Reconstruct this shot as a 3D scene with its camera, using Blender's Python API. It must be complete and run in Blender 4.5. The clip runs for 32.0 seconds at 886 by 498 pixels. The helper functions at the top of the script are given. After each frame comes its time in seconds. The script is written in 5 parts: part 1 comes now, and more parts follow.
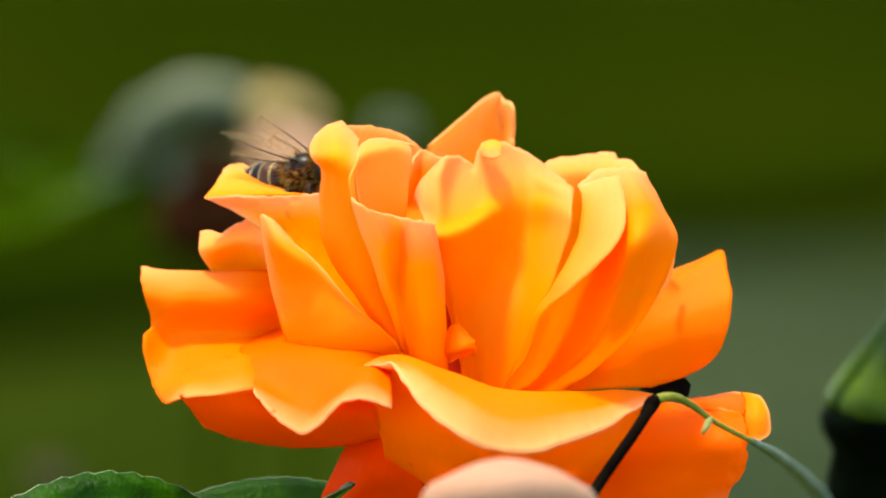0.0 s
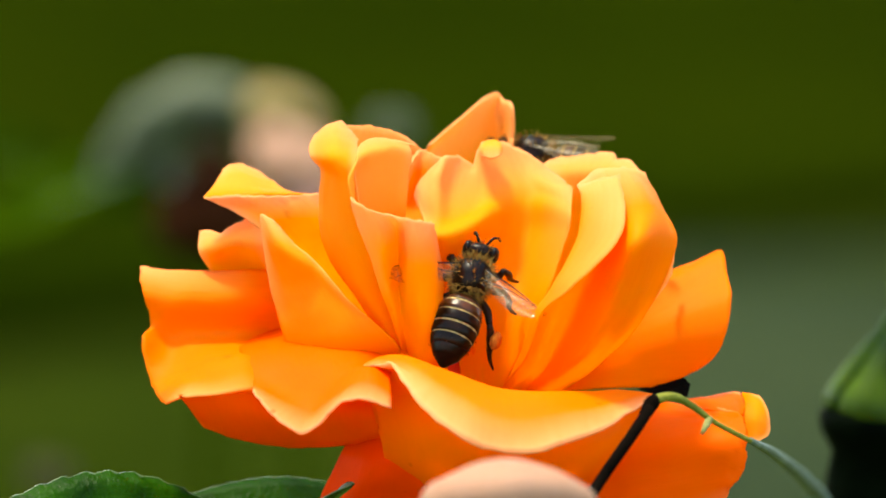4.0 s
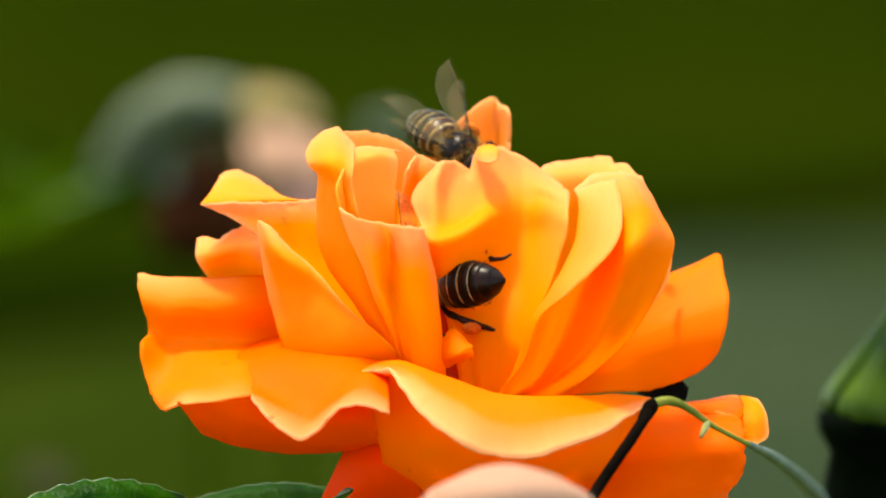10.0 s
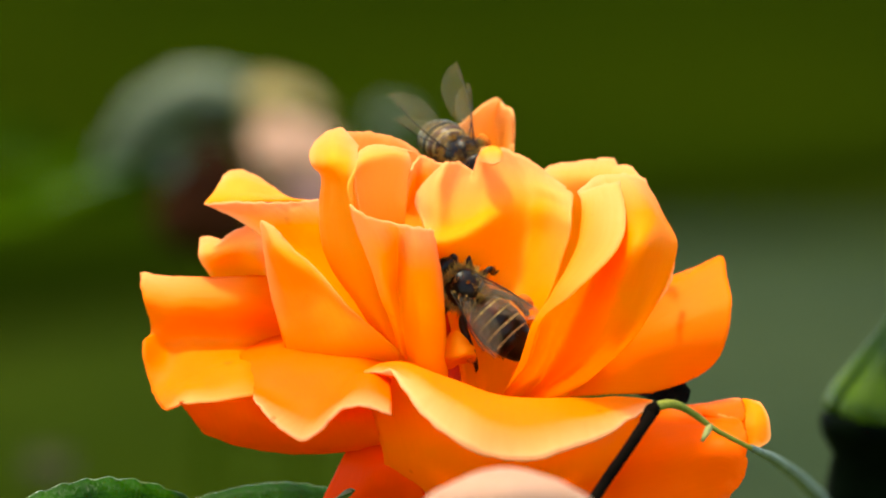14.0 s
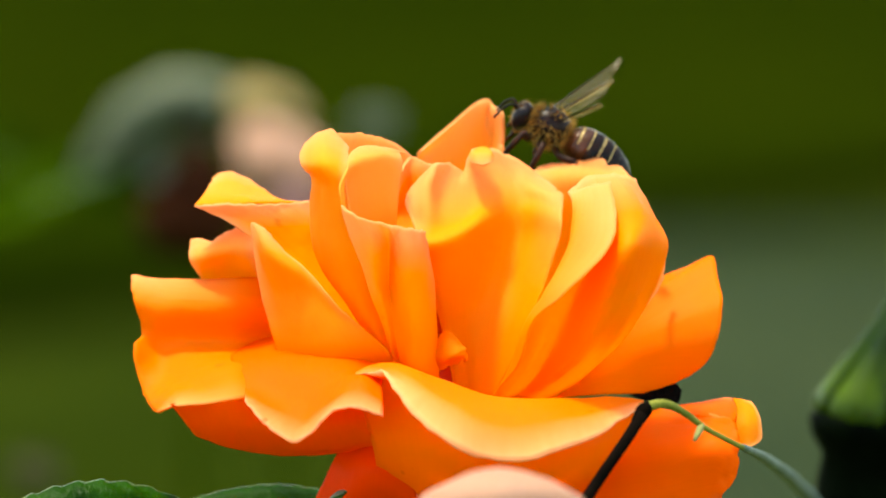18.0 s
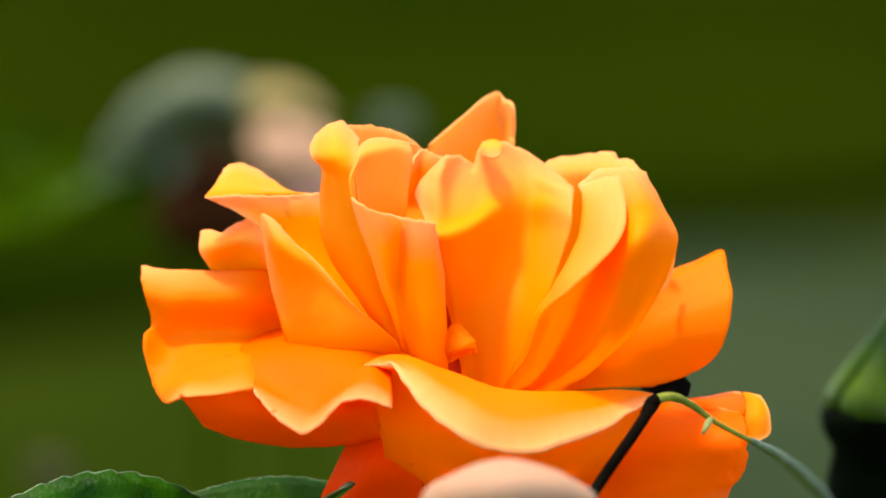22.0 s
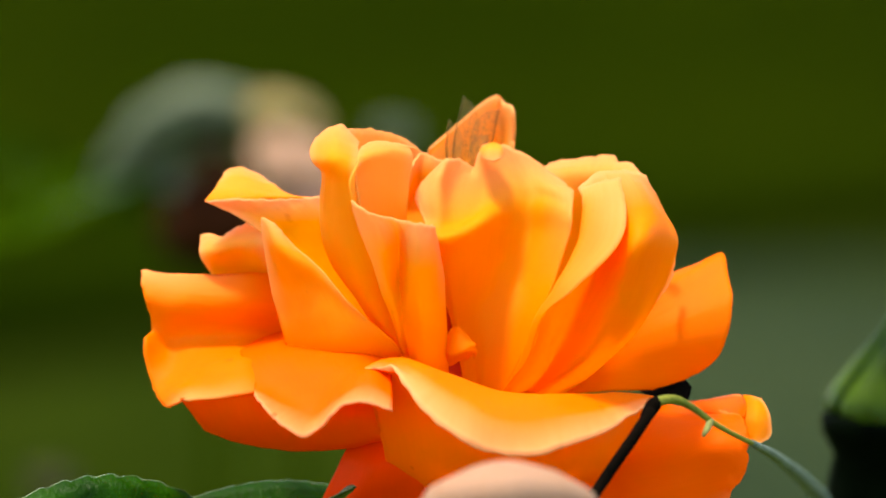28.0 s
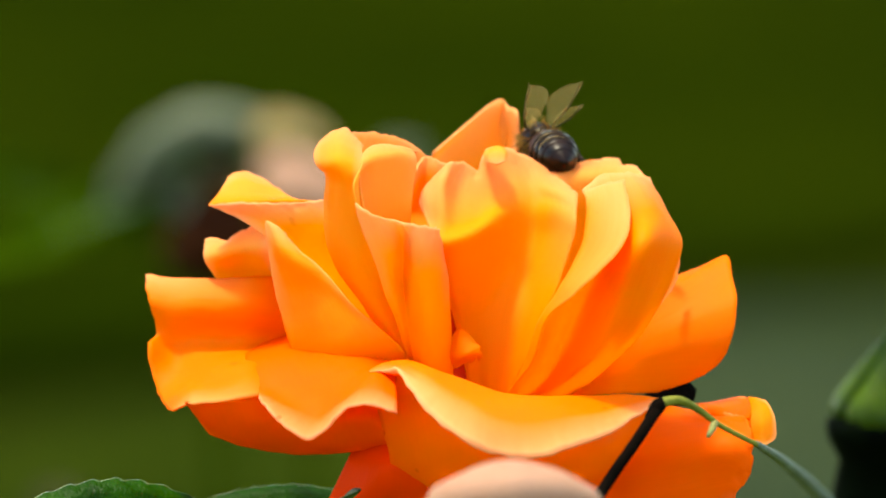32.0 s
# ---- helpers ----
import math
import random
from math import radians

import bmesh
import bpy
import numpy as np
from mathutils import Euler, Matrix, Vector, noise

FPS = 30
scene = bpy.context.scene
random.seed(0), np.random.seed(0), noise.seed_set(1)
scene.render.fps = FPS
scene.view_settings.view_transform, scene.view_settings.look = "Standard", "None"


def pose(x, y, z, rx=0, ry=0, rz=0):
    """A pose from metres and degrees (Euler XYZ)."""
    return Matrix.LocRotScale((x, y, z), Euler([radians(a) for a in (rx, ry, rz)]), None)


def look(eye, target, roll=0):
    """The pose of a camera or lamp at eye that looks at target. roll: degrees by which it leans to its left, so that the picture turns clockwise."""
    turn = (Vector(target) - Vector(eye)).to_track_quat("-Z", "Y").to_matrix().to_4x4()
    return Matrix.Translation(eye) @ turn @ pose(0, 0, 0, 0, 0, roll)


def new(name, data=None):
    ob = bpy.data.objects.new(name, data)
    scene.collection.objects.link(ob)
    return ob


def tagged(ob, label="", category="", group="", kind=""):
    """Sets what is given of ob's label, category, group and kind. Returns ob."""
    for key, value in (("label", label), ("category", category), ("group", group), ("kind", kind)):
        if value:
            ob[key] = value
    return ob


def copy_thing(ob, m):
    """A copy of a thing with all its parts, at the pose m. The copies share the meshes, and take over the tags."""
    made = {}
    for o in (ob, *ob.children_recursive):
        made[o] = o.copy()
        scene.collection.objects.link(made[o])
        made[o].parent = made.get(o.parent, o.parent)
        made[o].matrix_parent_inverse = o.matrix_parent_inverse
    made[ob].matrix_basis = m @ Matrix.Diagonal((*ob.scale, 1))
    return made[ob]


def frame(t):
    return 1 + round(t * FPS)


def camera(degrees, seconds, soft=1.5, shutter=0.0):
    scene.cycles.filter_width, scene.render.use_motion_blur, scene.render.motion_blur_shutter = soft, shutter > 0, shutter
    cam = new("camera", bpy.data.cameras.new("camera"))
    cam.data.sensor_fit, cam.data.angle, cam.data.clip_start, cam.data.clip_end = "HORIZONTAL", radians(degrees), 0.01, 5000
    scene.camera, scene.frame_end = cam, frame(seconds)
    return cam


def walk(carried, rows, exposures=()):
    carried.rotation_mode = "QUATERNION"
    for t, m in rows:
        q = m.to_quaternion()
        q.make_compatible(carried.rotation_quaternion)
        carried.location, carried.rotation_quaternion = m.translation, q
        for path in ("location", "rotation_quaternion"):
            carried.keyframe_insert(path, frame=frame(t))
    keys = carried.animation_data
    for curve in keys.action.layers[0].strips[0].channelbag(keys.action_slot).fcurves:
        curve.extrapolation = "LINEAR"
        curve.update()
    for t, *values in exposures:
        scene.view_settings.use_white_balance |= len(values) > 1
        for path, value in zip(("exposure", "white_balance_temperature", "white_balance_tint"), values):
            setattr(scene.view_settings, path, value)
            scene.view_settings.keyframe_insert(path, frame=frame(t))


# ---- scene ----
HEIGHT = 0.75          # the flower's height over the ground
TILT = 8.0             # the camera looks down by this
cam = camera(4.5, 32.0, soft=1.8, shutter=0.5)
cam.data.dof.use_dof = True
cam.data.dof.focus_distance = 1.188
cam.data.dof.aperture_fstop = 32.0
walk(cam, [
    (0, pose(0.00000, -1.18832, 0.91701, 82.0000, -0.0000, 0.0000)),
    (0.5, pose(0.00006, -1.18832, 0.91701, 82.0000, 0.0006, 0.0041)),
    (1, pose(0.00000, -1.18832, 0.91701, 82.0000, -0.0000, 0.0000)),
    (1.5, pose(-0.00002, -1.18829, 0.91725, 81.9926, 0.0577, -0.0093)),
    (2, pose(-0.00016, -1.18836, 0.91676, 82.0074, -0.0595, -0.0031)),
    (2.5, pose(0.00000, -1.18832, 0.91701, 82.0000, -0.0000, 0.0000)),
    (3, pose(0.00023, -1.18832, 0.91701, 82.0000, 0.0023, 0.0165)),
    (3.5, pose(-0.00006, -1.18832, 0.91701, 82.0000, -0.0006, -0.0041)),
    (5.5, pose(-0.00056, -1.18836, 0.91676, 82.0074, -0.0635, -0.0319)),
    (6, pose(-0.00043, -1.18832, 0.91701, 82.0028, 0.1114, -0.0475)),
    (6.5, pose(-0.00105, -1.18824, 0.91758, 81.9883, 0.2788, -0.1166)),
    (7, pose(-0.00090, -1.18821, 0.91782, 81.9837, 0.3383, -0.1136)),
    (7.5, pose(-0.00107, -1.18828, 0.91734, 82.0013, 0.3365, -0.1259)),
    (8, pose(-0.00065, -1.18831, 0.91709, 82.0116, 0.2829, -0.0877)),
    (8.5, pose(-0.00050, -1.18822, 0.91770, 81.9895, 0.3423, -0.0847)),
    (9, pose(-0.00050, -1.18817, 0.91806, 81.9749, 0.3423, -0.0848)),
    (9.5, pose(-0.00070, -1.18812, 0.91843, 81.9600, 0.4560, -0.1159)),
    (10, pose(-0.00067, -1.18812, 0.91847, 81.9554, 0.3406, -0.0973)),
    (10.5, pose(-0.00067, -1.18804, 0.91899, 81.9300, 0.3405, -0.0974)),
    (11, pose(-0.00058, -1.18801, 0.91919, 81.9147, 0.2257, -0.0746)),
    (11.5, pose(-0.00072, -1.18783, 0.92053, 81.8646, 0.3399, -0.1020)),
    (12, pose(-0.00002, -1.18763, 0.92194, 81.8123, 0.2891, -0.0433)),
    (12.5, pose(-0.00038, -1.18757, 0.92235, 81.7999, 0.3433, -0.0776)),
    (13, pose(-0.00054, -1.18767, 0.92162, 81.8218, 0.5153, -0.1142)),
    (13.5, pose(0.00037, -1.18766, 0.92170, 81.8198, 0.1195, 0.0099)),
    (14, pose(-0.00006, -1.18778, 0.92089, 81.8445, -0.0006, -0.0041)),
    (14.5, pose(-0.00053, -1.18776, 0.92100, 81.8405, 0.0525, -0.0466)),
    (16.5, pose(-0.00183, -1.18745, 0.92319, 81.7714, 0.1840, -0.1612)),
    (17, pose(-0.00269, -1.18794, 0.91972, 81.8841, 0.4068, -0.2561)),
    (17.5, pose(-0.00210, -1.18792, 0.91988, 81.8867, 0.1234, -0.1720)),
    (18, pose(-0.00196, -1.18783, 0.92047, 81.8695, 0.2406, -0.1785)),
    (18.5, pose(-0.00140, -1.18808, 0.91872, 81.9239, 0.0727, -0.1130)),
    (19, pose(-0.00101, -1.18801, 0.91923, 81.9093, 0.1344, -0.0936)),
    (19.5, pose(-0.00051, -1.18804, 0.91899, 81.9167, -0.0341, -0.0324)),
    (20, pose(-0.00046, -1.18797, 0.91948, 81.9018, 0.1980, -0.0618)),
    (20.5, pose(-0.00015, -1.18805, 0.91891, 81.9192, -0.0883, 0.0017)),
    (21, pose(-0.00028, -1.18804, 0.91899, 81.9166, 0.1997, -0.0493)),
    (21.5, pose(0.00001, -1.18816, 0.91818, 81.9414, -0.0289, 0.0047)),
    (22, pose(0.00007, -1.18816, 0.91818, 81.9414, -0.0283, 0.0088)),
    (22.5, pose(-0.00014, -1.18815, 0.91826, 81.9403, 0.0854, -0.0223)),
    (23, pose(-0.00002, -1.18809, 0.91867, 81.9294, 0.0866, -0.0141)),
    (23.5, pose(-0.00014, -1.18812, 0.91842, 81.9382, 0.0854, -0.0223)),
    (24, pose(-0.00002, -1.18818, 0.91802, 81.9520, 0.0866, -0.0140)),
    (24.5, pose(0.00007, -1.18821, 0.91778, 81.9608, -0.0283, 0.0088)),
    (25, pose(0.00001, -1.18825, 0.91753, 81.9697, -0.0289, 0.0047)),
    (25.5, pose(-0.00012, -1.18831, 0.91710, 81.9921, 0.0277, -0.0129)),
    (27.5, pose(0.00016, -1.18839, 0.91649, 82.0474, 0.2621, -0.0251)),
    (28, pose(0.00009, -1.18845, 0.91608, 82.0598, 0.0878, -0.0056)),
    (28.5, pose(0.00006, -1.18854, 0.91544, 82.0794, 0.2033, -0.0240)),
    (29, pose(0.00045, -1.18844, 0.91616, 82.0574, 0.0335, 0.0284)),
    (29.5, pose(0.00006, -1.18839, 0.91651, 82.0447, 0.2032, -0.0241)),
    (30, pose(0.00091, -1.18834, 0.91686, 82.0323, 0.0381, 0.0613)),
    (30.5, pose(0.00117, -1.18842, 0.91632, 82.0468, -0.0750, 0.0963)),
    (31, pose(0.00120, -1.18883, 0.91341, 82.1641, -0.1906, 0.1144)),
    (31.5, pose(0.00089, -1.18896, 0.91243, 82.2300, 0.0959, 0.0524)),
    (32, pose(0.00096, -1.18917, 0.91099, 82.3210, 0.2704, 0.0338)),
], exposures=[(0, 2.39, 7700, 0), (19, 2.39, 7700, 0), (23, 2.3, 7700, 0), (26, 2.26, 7700, 0), (28.5, 2.19, 7700, 0), (30.3, 2.19, 7700, 0), (32, 2.31, 7700, 0)])

# ---- light ----
SUN = Vector((-0.2, 0.1, 0.97)).normalized()
world = bpy.data.worlds.new("sky")
scene.world = world
world.use_nodes = True
wn = world.node_tree.nodes
sky = wn.new("ShaderNodeTexSky")
sky.sky_type, sky.sun_disc = "NISHITA", False
sky.sun_elevation = math.asin(SUN.z)
sky.sun_rotation = math.atan2(SUN.x, SUN.y)
world.node_tree.links.new(sky.outputs[0], wn["Background"].inputs[0])
wn["Background"].inputs[1].default_value = 0.15
sun = new("sun", bpy.data.lights.new("sun", "SUN"))
sun.data.energy, sun.data.angle, sun.data.color = 1.35, radians(7.0), (1.0, 0.93, 0.82)
sun.matrix_world = look(SUN * 20, (0, 0, 0))


# ---- materials ----
def shader(name, rough=0.6, spec=0.3, metal=0.0):
    m = bpy.data.materials.new(name)
    m.use_nodes = True
    n, l = m.node_tree.nodes, m.node_tree.links
    b = n["Principled BSDF"]
    b.inputs["Roughness"].default_value, b.inputs["Metallic"].default_value = rough, metal
    b.inputs["Specular IOR Level"].default_value = spec
    return m, n, l, b


def ramp(n, l, source, stops):
    r = n.new("ShaderNodeValToRGB")
    el = r.color_ramp.elements
    while len(el) < len(stops):
        el.new(0.5)
    for e, (p, c) in zip(el, stops):
        e.position, e.color = p, (*c, 1)
    l.new(source, r.inputs[0])
    return r.outputs[0]


def noise_tex(n, l, scale, detail=4, vector=None, kind="Generated"):
    tc = n.new("ShaderNodeTexCoord")
    t = n.new("ShaderNodeTexNoise")
    t.inputs["Scale"].default_value, t.inputs["Detail"].default_value = scale, detail
    l.new(vector or tc.outputs[kind], t.inputs["Vector"])
    return t.outputs["Fac"]


def bump(n, l, b, source, strength, distance):
    k = n.new("ShaderNodeBump")
    k.inputs["Strength"].default_value, k.inputs["Distance"].default_value = strength, distance
    l.new(source, k.inputs["Height"])
    l.new(k.outputs[0], b.inputs["Normal"])


def mix_rgb(n, l, a, b, fac, mode="MIX"):
    m = n.new("ShaderNodeMix")
    m.data_type, m.blend_type = "RGBA", mode
    for v, i in ((fac, 0), (a, 6), (b, 7)):
        if isinstance(v, (int, float)):
            m.inputs[i].default_value = v
        elif isinstance(v, tuple):
            m.inputs[i].default_value = (*v, 1)
        else:
            l.new(v, m.inputs[i])
    return m.outputs[2]


def petal_material(name, base, body, edge, through_colour, thin=0.35, start=0.76):
    """Petal skin: fine veins along it, paler towards the rim, and light shining through."""
    m, n, l, b = shader(name, 0.55, 0.06)
    tc = n.new("ShaderNodeTexCoord")
    mp = n.new("ShaderNodeMapping")
    mp.inputs["Scale"].default_value = (70, 5, 1)
    l.new(tc.outputs["UV"], mp.inputs["Vector"])
    veins = noise_tex(n, l, 1.0, 5, mp.outputs[0])
    blot = noise_tex(n, l, 180.0, 3, kind="Object")
    sep = n.new("ShaderNodeSeparateXYZ")
    l.new(tc.outputs["UV"], sep.inputs[0])
    col = ramp(n, l, sep.outputs[1], [(0.0, base), (0.4, body), (start, body), (0.98, edge)])
    side = n.new("ShaderNodeMath")
    side.operation = "PINGPONG"
    side.inputs[1].default_value = 0.5
    l.new(sep.outputs[0], side.inputs[0])
    rim = ramp(n, l, side.outputs[0], [(0.0, (1, 1, 1)), (0.17, (0, 0, 0))])
    rim = mix_rgb(n, l, rim, ramp(n, l, sep.outputs[1], [(0.35, (0, 0, 0)), (0.8, (1, 1, 1))]), 1.0, "MULTIPLY")
    col = mix_rgb(n, l, col, edge, rim)
    # whitish line at the very rim: the lit edge put into the colour
    col = mix_rgb(n, l, col, tuple(0.35 + 0.65 * c for c in edge), ramp(n, l, sep.outputs[1], [(0.965, (0, 0, 0)), (0.995, (0.12, 0.12, 0.12))]))
    col = mix_rgb(n, l, col, ramp(n, l, veins, [(0.3, (0.9, 0.82, 0.65)), (0.7, (1, 1, 1))]), 0.4, "MULTIPLY")
    col = mix_rgb(n, l, col, ramp(n, l, blot, [(0.35, (0.95, 0.88, 0.8)), (0.65, (1, 1, 1))]), 0.4, "MULTIPLY")
    speck = noise_tex(n, l, 330.0, 2, kind="Object")
    col = mix_rgb(n, l, col, ramp(n, l, speck, [(0.73, (1, 1, 1)), (0.79, (0.6, 0.33, 0.2))]), 0.6, "MULTIPLY")
    l.new(col, b.inputs["Base Color"])
    mp2 = n.new("ShaderNodeMapping")
    mp2.inputs["Scale"].default_value = (16, 2.5, 1)
    l.new(tc.outputs["UV"], mp2.inputs["Vector"])
    folds = noise_tex(n, l, 1.0, 3, mp2.outputs[0])
    height = n.new("ShaderNodeMath")
    height.operation = "MULTIPLY_ADD"
    height.inputs[1].default_value = 2.5
    l.new(folds, height.inputs[0])
    l.new(veins, height.inputs[2])
    bump(n, l, b, height.outputs[0], 0.14, 0.0004)
    tr = n.new("ShaderNodeBsdfTranslucent")
    tint = mix_rgb(n, l, col, through_colour, ramp(n, l, sep.outputs[1], [(0.65, (0.8, 0.8, 0.8)), (0.95, (0.4, 0.4, 0.4))]))
    l.new(tint, tr.inputs[0])
    mx = n.new("ShaderNodeMixShader")
    mx.inputs[0].default_value = thin
    l.new(b.outputs[0], mx.inputs[1])
    l.new(tr.outputs[0], mx.inputs[2])
    l.new(mx.outputs[0], n["Material Output"].inputs[0])
    return m


def mottled(name, dark, light, scale, rough=0.6, spec=0.3, bump_by=0.3, depth=0.002, kind="Object", thin=0.0):
    m, n, l, b = shader(name, rough, spec)
    f1 = noise_tex(n, l, scale, 6, kind=kind)
    f2 = noise_tex(n, l, scale * 9, 4, kind=kind)
    a = ramp(n, l, f1, [(0.3, dark), (0.7, light)])
    c = mix_rgb(n, l, a, ramp(n, l, f2, [(0.3, (0.7, 0.7, 0.7)), (0.7, (1, 1, 1))]), 0.6, "MULTIPLY")
    l.new(c, b.inputs["Base Color"])
    bump(n, l, b, f2, bump_by, depth)
    if thin:
        tr = n.new("ShaderNodeBsdfTranslucent")
        l.new(c, tr.inputs[0])
        mx = n.new("ShaderNodeMixShader")
        mx.inputs[0].default_value = thin
        l.new(b.outputs[0], mx.inputs[1])
        l.new(tr.outputs[0], mx.inputs[2])
        l.new(mx.outputs[0], n["Material Output"].inputs[0])
    return m


INNER = petal_material("inner_petal", (0.93, 0.17, 0.002), (0.95, 0.36, 0.014), (0.97, 0.435, 0.15), (1.0, 0.56, 0.05), 0.55, 0.66)
YELLOW = petal_material("yellow_petal", (0.95, 0.36, 0.002), (0.95, 0.45, 0.008), (0.97, 0.46, 0.2), (1.0, 0.62, 0.05), 0.55, 0.72)
MIDDLE = petal_material("middle_petal", (0.93, 0.21, 0.002), (0.94, 0.285, 0.01), (0.97, 0.42, 0.13), (1.0, 0.53, 0.025), 0.52, 0.8)
PALE_RIM = petal_material("pale_rim_petal", (0.94, 0.31, 0.008), (0.96, 0.37, 0.045), (0.97, 0.42, 0.135), (1.0, 0.54, 0.045), 0.5, 0.6)
# dark maroon that stands for the deep shadow between the inner petals
SLIT_SHADE = petal_material("slit_shade_petal", (0.4, 0.015, 0.002), (0.5, 0.02, 0.002), (0.6, 0.04, 0.003), (0.5, 0.02, 0.001), 0.15, 0.9)
OUTER = petal_material("outer_petal", (0.9, 0.105, 0.001), (0.93, 0.138, 0.003), (0.97, 0.31, 0.1), (1.0, 0.28, 0.005), 0.45, 0.84)
FRONT_SKIN = petal_material("front_petal", (0.88, 0.07, 0.001), (0.93, 0.19, 0.005), (0.97, 0.385, 0.13), (1.0, 0.42, 0.01), 0.45, 0.84)
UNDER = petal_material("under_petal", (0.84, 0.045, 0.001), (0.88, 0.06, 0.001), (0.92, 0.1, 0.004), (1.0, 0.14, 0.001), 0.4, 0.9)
PINK = petal_material("pink_petal", (0.48, 0.27, 0.16), (0.48, 0.265, 0.175), (0.5, 0.29, 0.2), (0.58, 0.3, 0.18))
DUSK = petal_material("dusky_petal", (0.1, 0.12, 0.07), (0.12, 0.14, 0.085), (0.13, 0.15, 0.09), (0.12, 0.14, 0.08), 0.3)
BEIGE = petal_material("beige_petal", (0.28, 0.21, 0.085), (0.28, 0.21, 0.085), (0.3, 0.22, 0.09), (0.3, 0.22, 0.08), 0.3)
MAUVE = petal_material("mauve_petal", (0.26, 0.13, 0.12), (0.26, 0.14, 0.13), (0.28, 0.15, 0.14), (0.3, 0.14, 0.12), 0.3)
PALE = petal_material("pale_petal", (0.11, 0.125, 0.075), (0.13, 0.145, 0.09), (0.15, 0.165, 0.105), (0.14, 0.16, 0.09), 0.2)
LEAF = mottled("rose_leaf_green", (0.003, 0.02, 0.0004), (0.015, 0.064, 0.001), 220, 0.35, 0.04, 0.4, 0.0005, thin=0.15)
# pale mottling paints dashes of glint along the leaf teeth
GLINT = mottled("painted_margin_glint", (0.008, 0.035, 0.001), (0.13, 0.19, 0.07), 380, 0.3, 0.3, 0.2, 0.0002)
# darker copy of the stem green, the background's shade put into its colour
BACKSTEM = mottled("shaded_stem", (0.025, 0.038, 0.0015), (0.045, 0.062, 0.0025), 200, 0.9, 0.0, 0.2, 0.0005)
SPENT = mottled("faded_petal", (0.05, 0.045, 0.018), (0.09, 0.075, 0.035), 90, 0.9, 0.0, 0.3, 0.001)
STEM = mottled("green_stem", (0.05, 0.12, 0.02), (0.14, 0.24, 0.05), 200, 0.5, 0.4, 0.2, 0.0005)
TWIG = mottled("dark_twig", (0.0012, 0.0008, 0.0004), (0.005, 0.0028, 0.0015), 300, 0.85, 0.01, 0.4, 0.0005)
BUD = mottled("bud_green", (0.003, 0.012, 0.0003), (0.016, 0.038, 0.001), 90, 0.8, 0.02, 0.2, 0.0005)
SEPAL = mottled("sepal_green", (0.004, 0.014, 0.0002), (0.04, 0.07, 0.001), 160, 0.4, 0.08, 0.2, 0.0005)
# near-black green: the shade under the bud is put into this colour
HIP_SHADE = mottled("shaded_green", (0.0003, 0.0008, 0.0002), (0.0012, 0.003, 0.0004), 200, 0.6, 0.01, 0.2, 0.0005)
GRASS = mottled("lawn", (0.042, 0.057, 0.0035), (0.074, 0.092, 0.007), 1.3, 1.0, 0.0, 0.6, 0.02)
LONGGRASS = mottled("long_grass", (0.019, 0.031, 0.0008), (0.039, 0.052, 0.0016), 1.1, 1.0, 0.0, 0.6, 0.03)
PATH = mottled("path_gravel", (0.054, 0.07, 0.026), (0.086, 0.104, 0.042), 2.0, 1.0, 0.0, 0.5, 0.01)
HEDGE = mottled("tree_leaf", (0.03, 0.06, 0.004), (0.07, 0.11, 0.008), 3.0, 0.9, 0.0, 0.3, 0.01, thin=0.4)
DARKBROWN = mottled("withered_petal", (0.006, 0.001, 0.0003), (0.04, 0.009, 0.0012), 90, 0.8, 0.05, 0.4, 0.001)


# ---- mesh helpers ----
MM = 0.001
FRONT = pose(0, 0, HEIGHT, -TILT, 0, 0)      # space of the flower: x across, y away, z up the picture


def part(name, bm, material, parent, label="", smooth=True):
    me = bpy.data.meshes.new(name)
    for f in bm.faces:
        f.smooth = smooth
    bm.to_mesh(me)
    bm.free()
    me.materials.append(material)
    ob = new(name, me)
    ob.parent = parent
    if label:
        ob["label"] = label
    return ob


def spline(points, s, power=0.7):
    """Catmull-Rom through the points, s from 0 to 1, by length of chord."""
    p = [Vector(q) for q in points]
    if len(p) == 1:
        return p[0]
    d = [0.0]
    for a, b in zip(p, p[1:]):
        d.append(d[-1] + max((b - a).length, 1e-6) ** power)
    x = s * d[-1]
    i = max(k for k in range(len(p) - 1) if d[k] <= x + 1e-12)
    t = (x - d[i]) / (d[i + 1] - d[i])

    def slope(k):
        if len(p) == 2:
            return (p[1] - p[0]) / (d[1] - d[0])
        if 0 < k < len(p) - 1:
            h0, h1 = d[k] - d[k - 1], d[k + 1] - d[k]
            return ((p[k] - p[k - 1]) / h0 * h1 + (p[k + 1] - p[k]) / h1 * h0) / (h0 + h1)
        k0, k1 = max(k - 1, 0), min(k + 1, len(p) - 1)
        return (p[k1] - p[k0]) / (d[k1] - d[k0])
    h = d[i + 1] - d[i]
    a, b, ma, mb = p[i], p[i + 1], slope(i) * h, slope(i + 1) * h
    return (a * (2 * t**3 - 3 * t**2 + 1) + ma * (t**3 - 2 * t**2 + t) + b * (-2 * t**3 + 3 * t**2) + mb * (t**3 - t**2))


